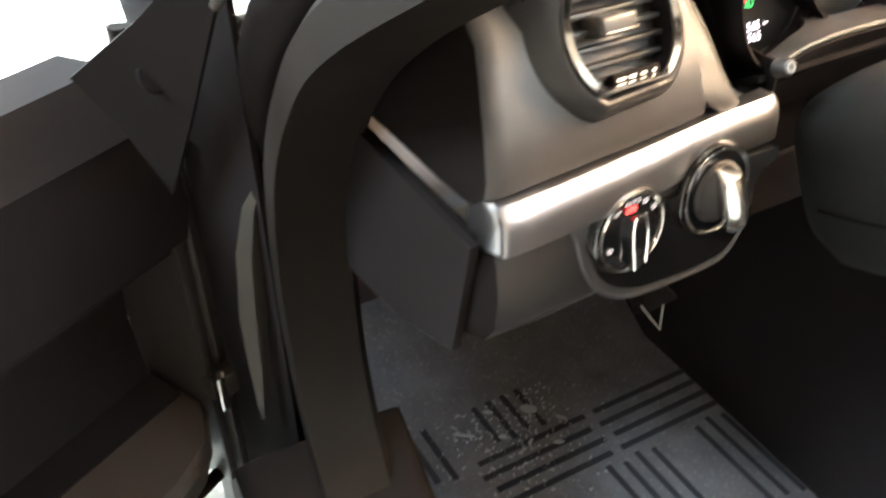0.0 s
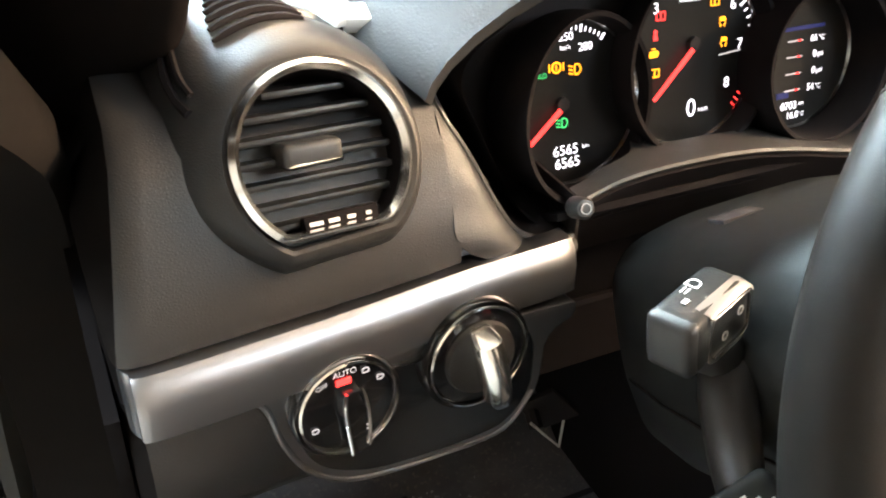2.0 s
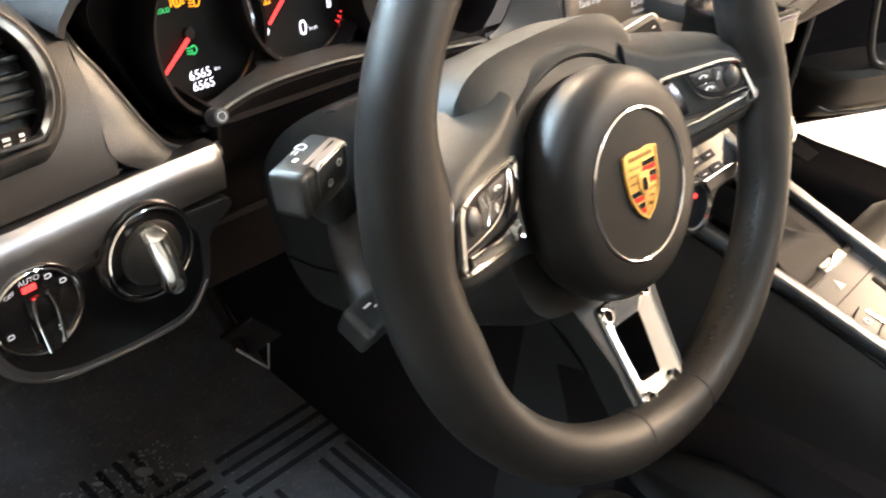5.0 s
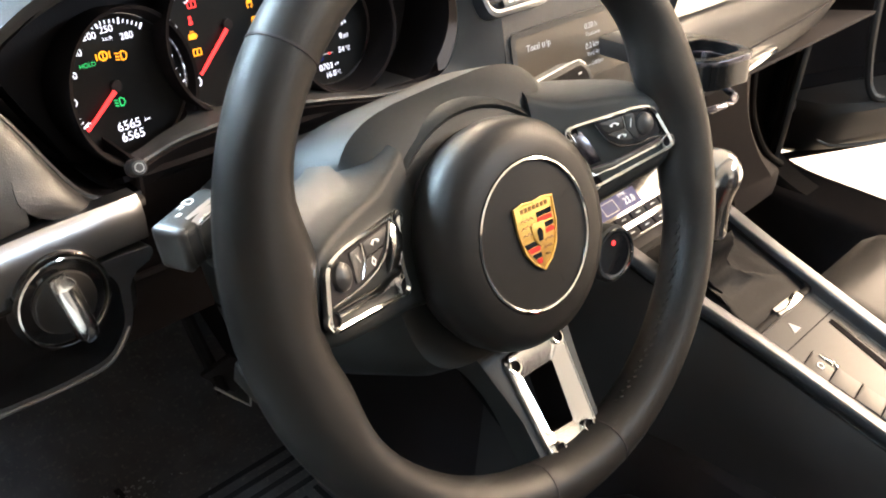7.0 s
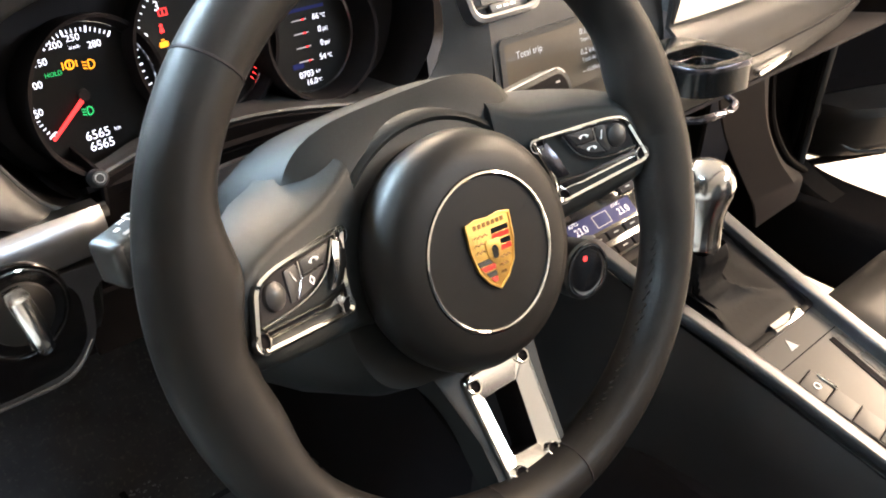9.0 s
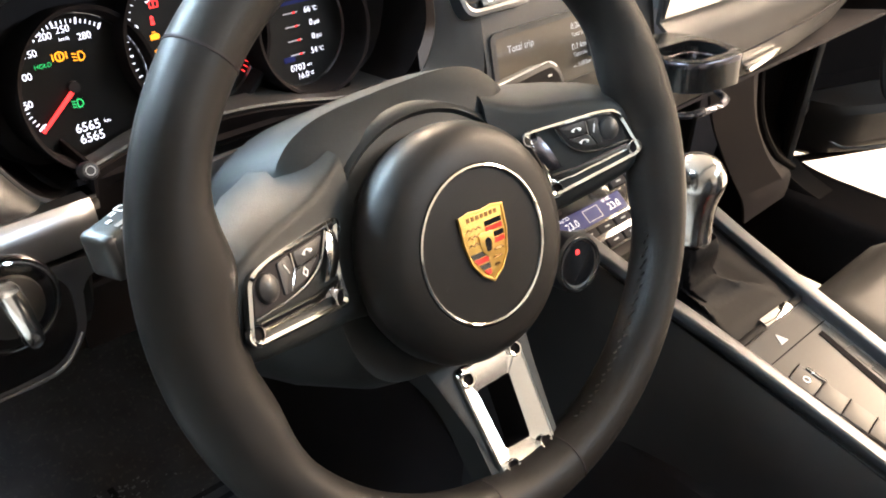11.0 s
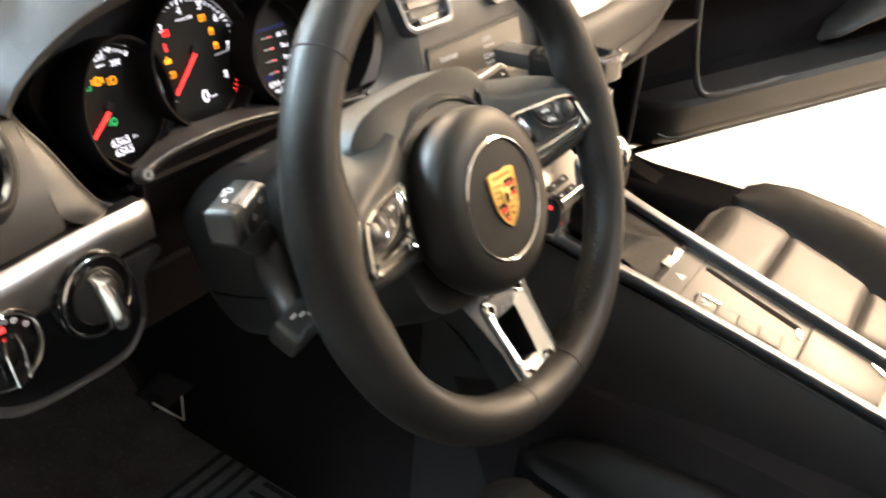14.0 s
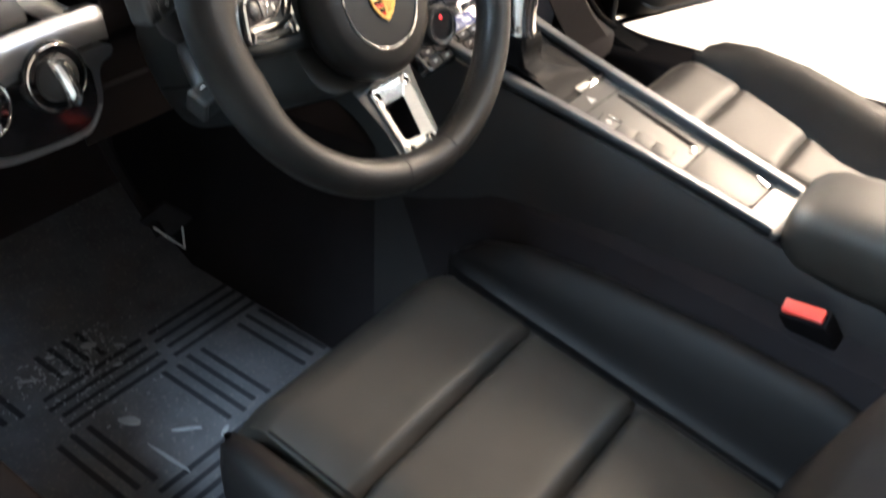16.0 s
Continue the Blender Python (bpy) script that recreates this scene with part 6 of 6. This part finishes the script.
# ---- seats ----
def seat(cx, drop, label, half=0.112, b0=0.0, b1=0.0, front=0.0, lift=1.0, seams=(-0.081, -0.207), lean=0.0):
    t = thing("bucket_seat", (cx, -0.2, 0.10), label, "car seat", "front seats")

    groove = 0.004 + 0.022 * (lift - 1)

    def z_at(y):
        return 0.470 - drop + (0.165 if y < 0 else 0.10) * y

    def inward(y):
        """How far the outer bolster leans over the cushion towards the back."""
        return min(lean * max(0.0, -y) ** 1.7, 0.9 * half)

    def panel(name, y0, y1, half, front=False):
        rows = []
        q = (y1 - y0) / abs(y1 - y0)
        ys = [y0, y0 + 0.002 * q, y0 + 0.005 * q, y0 + 0.009 * q, y0 + 0.014 * q, *np.linspace(y0 + 0.024 * q, y1 - 0.024 * q, 6), y1 - 0.014 * q, y1 - 0.009 * q, y1 - 0.005 * q, y1 - 0.002 * q, y1]
        for j, y in enumerate(ys):
            e = min((y0 - y), (y - y1)) / 0.012
            dip = -groove * max(0, 1 - e) ** 2
            row = []
            for u in [-1.012, *np.linspace(-1, 1, 13), 1.012]:
                edge = max(0, (abs(u) - 0.82) / 0.18)
                row.append((cx + u * half - inward(y) * max(0, u), y, z_at(y) + dip - 0.012 * min(1, edge) ** 2 - (0.06 if abs(u) > 1.001 else 0) + 0.004 * (1 - u * u) * min(1, max(e, 0))))
            rows.append(row)
        if front:
            nose = []
            for dy, dz in ((0.052, -0.09), (0.050, -0.055), (0.040, -0.025), (0.022, -0.008), (0.006, -0.001)):
                nose.append([(p[0], y0 + dy, z_at(y0) + dz - 0.011 * min(1, max(0, (abs(p[0] - cx) / half - 0.8) / 0.2)) ** 2 - (0.06 if abs(p[0] - cx) > 1.005 * half else 0)) for p in rows[0]])
            rows = nose + [[(p[0], p[1], p[2] + groove * max(0, 1 - (y0 - p[1]) / 0.012) ** 2) for p in r] for r in rows]
        part(name, surface(rows, 0.012), SEAT, t, "soft leather seat panel")

    panel("front_panel", 0.002, seams[0], half, True)
    panel("middle_panel", seams[0] - 0.0012, seams[1], half - 0.004)
    panel("rear_panel", seams[1] - 0.0012, -0.42, half - 0.008)
    for sx in (-1, 1):
        rings = []
        for y, x0, x1, up, low in ((0.022, 0.122, 0.172, -0.022, 0.10), (0.016, 0.116, 0.190, -0.004, 0.10), (-0.008, 0.111, 0.206, 0.012, 0.12), (-0.06, 0.109, 0.222, 0.026, 0.14), (-0.15, 0.107, 0.232, 0.038, 0.16), (-0.28, 0.104, 0.240, 0.048, 0.18), (-0.40, 0.102, 0.240, 0.055, 0.2), (-0.48, 0.102, 0.232, 0.05, 0.2)):
            x0, x1, y = x0 + b0, x1 + b1, y - (front if sx > 0 else front * 0.3) * max(0, 1 + y / 0.2)
            up *= lift
            if sx > 0:
                x0, x1 = x0 - inward(y), x1 - 0.6 * inward(y)
            zc = z_at(y)
            ring = [(x0, zc - 0.012), (x0 + 0.008, zc - 0.003), (x0 + (x1 - x0) * 0.24, zc + up * 0.42), (x0 + (x1 - x0) * 0.42, zc + up * 0.82), (x0 + (x1 - x0) * 0.60, zc + up), (x0 + (x1 - x0) * 0.82, zc + up * 0.80), (x1 - 0.004, zc + up * 0.2 - 0.008), (x1, zc - 0.05), (x1 - 0.012, zc - low), (x0, zc - low)]
            closed = smoothed([(cx + sx * a, y, b) for a, b in ring], 3)
            rings.append(closed)
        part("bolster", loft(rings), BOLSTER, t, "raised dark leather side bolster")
        part("piping", tube(smoothed([(cx + sx * (half - 0.003 - 0.01 * k / 6) - (inward(0.070 * -k) if sx > 0 else 0), 0.000 - 0.070 * k, z_at(0.000 - 0.070 * k) - 0.010) for k in range(7)], 4), 0.0016, 6), BOOT, t)
    part("base", box((0.36, 0.44, 0.22), pose(cx, -0.22, 0.27, 9), 0.03, 3), PLASTIC, t, "black seat base")
    back = []
    for z, y, half, deep in ((0.40, -0.44, 0.20, 0.06), (0.55, -0.50, 0.235, 0.07), (0.75, -0.58, 0.235, 0.07), (0.92, -0.66, 0.20, 0.06), (1.02, -0.70, 0.13, 0.05), (1.10, -0.72, 0.11, 0.045), (1.13, -0.73, 0.08, 0.03)):
        back.append([(cx + half * math.copysign(abs(math.cos(a)) ** 0.6, math.cos(a)), y - 0.02 + deep * math.copysign(abs(math.sin(a)) ** 0.7, math.sin(a)), z) for a in [2 * math.pi * k / 28 for k in range(28)]])
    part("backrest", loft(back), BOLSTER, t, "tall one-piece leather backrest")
    return t


seat(-0.018, 0.032, "black leather driver's sports seat with stitched panels", 0.152, 0.052, 0.006, -0.008, 1.5, (-0.105, -0.243))
seat(2 * CENTRE, 0.0, "black leather passenger sports seat with stitched panels", lean=0.9)
buckle = thing("seat_belt_buckle", (0.228, -0.36, 0.40), "black seat belt buckle with a red release button", "buckle")
BU = facing((0.2255, -0.352, 0.508), (-0.55, 0.25, 0.80), (0, 1, 0))
part("housing", box((0.022, 0.050, 0.10), BU @ shift(0, 0, -0.056), 0.005, 2), VOID, buckle)
part("release_button", box((0.015, 0.042, 0.006), BU @ shift(0, 0, -0.003), 0.0025, 2), RED_PLASTIC, buckle, "red release button")

# ---- doors ----
def door(name, hinge, along, inward, label, lift, z0=0.352, skin=DASH):
    d, n = Vector(along).normalized(), Vector(inward).normalized()
    m = basis(Vector((hinge[0], hinge[1], 0)), d, n, Vector((0, 0, 1)))
    t = thing(name, (hinge[0], hinge[1], 0.3), label, "car door", "car doors", "structure")

    def low(s):
        return z0 + lift * s

    rows = [[m @ Vector((s, -0.09, z)) for z in (low(s) - 0.005, low(s) + 0.18, low(s) + 0.34, low(s) + 0.44)] for s in (0.0, 0.25, 0.5, 0.75, 1.05)]
    part("outer_skin", surface(rows, 0.006), BODY, t, "white painted outer skin")
    rows = [[m @ Vector((s, y, low(s) + z)) for y, z in ((-0.09, -0.005), (-0.02, 0.0), (0.012, 0.018), (0.03, 0.05), (0.042, 0.085), (0.050, 0.105), (0.044, 0.118), (0.0, 0.122), (-0.025, 0.125))] for s in (0.015, 0.05, 0.10, 0.30, 0.50, 0.70, 1.05)]
    rows[0] = [p + n * -0.05 for p in rows[0]]
    rows[1] = [p + n * -0.012 for p in rows[1]]
    part("lower_trim", surface(rows, 0.004), skin, t, "grained lower door trim with a bin")
    rows = [[m @ Vector((s, y, low(s) + z)) for y, z in ((-0.025, 0.123), (-0.068, 0.126), (-0.074, 0.20), (-0.068, 0.28), (-0.02, 0.31), (0.012, 0.31))] for s in (0.02, 0.2, 0.4, 0.7, 1.05)]
    # the hollow's shade is put into the colour as well as its depth
    part("bin_back", surface(rows, 0.004), VOID, t, "door bin, blackened for the shade inside")
    rows = [[m @ Vector((s, y, low(s) + z)) for y, z in ((0.012, 0.31), (0.022, 0.35), (0.012, 0.42), (-0.03, 0.455), (-0.09, 0.45))] for s in (0.0, 0.05, 0.3, 0.6, 1.05)]
    # driver's side: deep black replaces the skin, putting shade into the colour
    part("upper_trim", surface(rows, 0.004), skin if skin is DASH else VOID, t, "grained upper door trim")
    arm_rows = []
    for s, y, z, hw in ((0.42, 0.030, 0.150, 0.004), (0.44, 0.042, 0.172, 0.016), (0.48, 0.050, 0.198, 0.021), (0.54, 0.056, 0.215, 0.024), (0.75, 0.058, 0.22, 0.026), (1.0, 0.05, 0.22, 0.02)):
        arm_rows.append([m @ Vector((s, y - 0.045 + 0.05 * math.cos(a) * (hw / 0.024), low(s) + z + hw * math.sin(a))) for a in [2 * math.pi * k / 16 for k in range(16)]])
    part("arm_pad", loft(arm_rows), skin, t, "padded door armrest")
    if skin is DASH:
        part("bin_front", tube(smoothed([m @ Vector(p) for p in ((0.30, 0.046, low(0.3) + 0.118), (0.16, 0.046, low(0.16) + 0.118), (0.115, 0.040, low(0.1) + 0.135), (0.100, 0.025, low(0.1) + 0.20), (0.095, 0.010, low(0.1) + 0.30))], 6), 0.007, 8), skin, t, "rounded bin edge")
        part("trim_edge", tube(smoothed([m @ Vector(p) for p in ((0.030, -0.004, low(0.03) + 0.112), (0.040, 0.008, low(0.04) + 0.075), (0.066, 0.018, low(0.07) + 0.040), (0.120, 0.022, low(0.12) + 0.026), (0.30, 0.020, low(0.3) + 0.020), (0.65, 0.018, low(0.65) + 0.018), (1.04, 0.018, low(1.04) + 0.018))], 6), 0.0035, 8), skin, t, "moulded edge of the trim")
    part("pull_slot", box((0.16, 0.012, 0.022), m @ pose(0.66, 0.052, low(0.66) + 0.212, 0, -math.degrees(math.atan(lift)), 0), 0.004), MATT, t, "dark pull slot")
    part("front_edge", box((0.012, 0.10, 0.44), m @ pose(0.004, -0.045, low(0) + 0.22), 0.004), PLASTIC, t, "dark door front edge")
    part("edge_seal", tube([m @ Vector((0.0, -0.01, z)) for z in np.linspace(0.37, 0.78, 12)], 0.008, 8), RUBBER, t, "black door seal")
    part("lower_seal", tube([m @ Vector((s, -0.012, low(s) + 0.004)) for s in np.linspace(0.0, 1.05, 12)], 0.007, 8), RUBBER, t, "black lower door seal")
    return t, m


door("door_2", (1.075, 0.30), (0.80, -0.60, 0), (-0.60, -0.80, 0), "open passenger door with dark grained inner trim", 0.165)
ddoor, DM = door("door_1", (-0.450, 0.515), (-0.86, -0.51, 0), (0.51, -0.86, 0), "open driver's door with dark grained inner trim", 0.03, 0.29, DOOR_SKIN)
for z in (0.430, 0.690):
    hinge = thing("door_hinge", (-0.43, 0.52, z), "dark metal door hinge arm", "hinge", "door hinges")
    part("hinge_arm", box((0.06, 0.030, 0.028), pose(-0.430, 0.515, z, 0, 0, 20), 0.006), SMOKE if z > 0.6 else PLASTIC, hinge)
    part("pin", lathe([(0, -0.02), (0.006, -0.02), (0.006, 0.02), (0, 0.02)], 14, pose(-0.448, 0.495, z)), CHROME, hinge, "bright hinge pin")

# ---- pedals and mat ----
ped = thing("foot_pedal", (0.095, 0.55, 0.20), "dark foot pedal with a glint painted along its metal edge", "pedal")
part("pad", box((0.070, 0.008, 0.050), pose(0.115, 0.530, 0.285, 25, 50, 0), 0.003), MATT, ped, "black rubber pad")
# the metal edge's glint, painted with a pale colour
part("edge_glint", tube([(0.071, 0.498, 0.308), (0.100, 0.507, 0.268), (0.129, 0.516, 0.229), (0.137, 0.525, 0.262)], 0.0017, 6), PALE, ped, "thin pale line for the pad edge's glint")
part("lever", tube(smoothed([(0.095, 0.52, 0.27), (0.095, 0.60, 0.36), (0.09, 0.66, 0.50), (0.09, 0.70, 0.60)], 5), 0.009, 8), MATT, ped)
fmat = thing("floor_mat", (0.0, 0.40, 0.09), "black rubber floor mat with ribs, dusty and muddy", "floor mat")
mat_rows = [[(x, y, 0.093 + 0.008 * (abs(x - 0.0) > 0.225) + max(0, y - 0.62) * 0.55) for x in (-0.255, -0.235, -0.222, -0.1, 0.0, 0.1, 0.20, 0.215)] for y in (0.02, 0.2, 0.4, 0.62, 0.75, 0.82)]
part("sheet", surface(mat_rows, 0.006), MAT_RUBBER, fmat)
# grooves are laid on as thin bars, their shade put into the colour
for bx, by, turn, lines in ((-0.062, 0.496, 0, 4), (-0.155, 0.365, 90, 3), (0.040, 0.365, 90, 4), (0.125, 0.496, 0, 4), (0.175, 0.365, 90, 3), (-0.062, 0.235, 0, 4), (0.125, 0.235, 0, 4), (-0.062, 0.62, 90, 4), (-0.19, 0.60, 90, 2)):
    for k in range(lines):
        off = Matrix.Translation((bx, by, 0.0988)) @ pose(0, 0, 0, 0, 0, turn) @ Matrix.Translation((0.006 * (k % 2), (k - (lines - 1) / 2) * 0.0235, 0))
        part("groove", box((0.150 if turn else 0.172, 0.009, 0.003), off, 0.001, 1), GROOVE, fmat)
random.seed(5)
for x, y, a, b, turn in ((-0.089, 0.402, 0.018, 0.008, -62), (-0.047, 0.327, 0.024, 0.003, -42), (-0.016, 0.283, 0.012, 0.004, 25), (-0.097, 0.300, 0.050, 0.0025, -87), (-0.083, 0.603, 0.008, 0.0028, -35), (0.0, 0.545, 0.009, 0.0026, -48),
                                     (-0.028, 0.510, 0.009, 0.0036, -25), (-0.135, 0.585, 0.017, 0.0020, -38), (-0.030, 0.580, 0.013, 0.0090, -40), (-0.089, 0.556, 0.007, 0.0030, -20), (-0.060, 0.530, 0.006, 0.0022, 30)):
    crumb = thing("mud_flake", (x, y, 0.1), "pale flake of dried mud on the mat", "mud", "mud flakes")
    part("flake", prism(rounded([(a * math.cos(u) * random.uniform(0.75, 1.1), b * math.sin(u) * random.uniform(0.75, 1.1)) for u in np.linspace(0, 5.6, 8)], 0.003, 2), 0.0990, 0.1015, pose(x, y, 0, 0, 0, turn)), DIRT, crumb)
grit = []
for k in range(380):
    x, y = random.gauss(-0.070, 0.055), random.gauss(0.560, 0.060)
    if abs(x) < 0.20 and 0.2 < y < 0.62:
        s = random.uniform(0.0007, 0.0026)
        grit.append(box((s * random.uniform(1, 3), s, 0.0014), pose(x, y, 0.0996, 0, 0, random.uniform(0, 180))))
grit_ob = part("loose_grit", merged(*grit), DIRT)
tagged(grit_ob, "scattered pale grit and dried mud crumbs on the mat", "grit", kind="stuff")
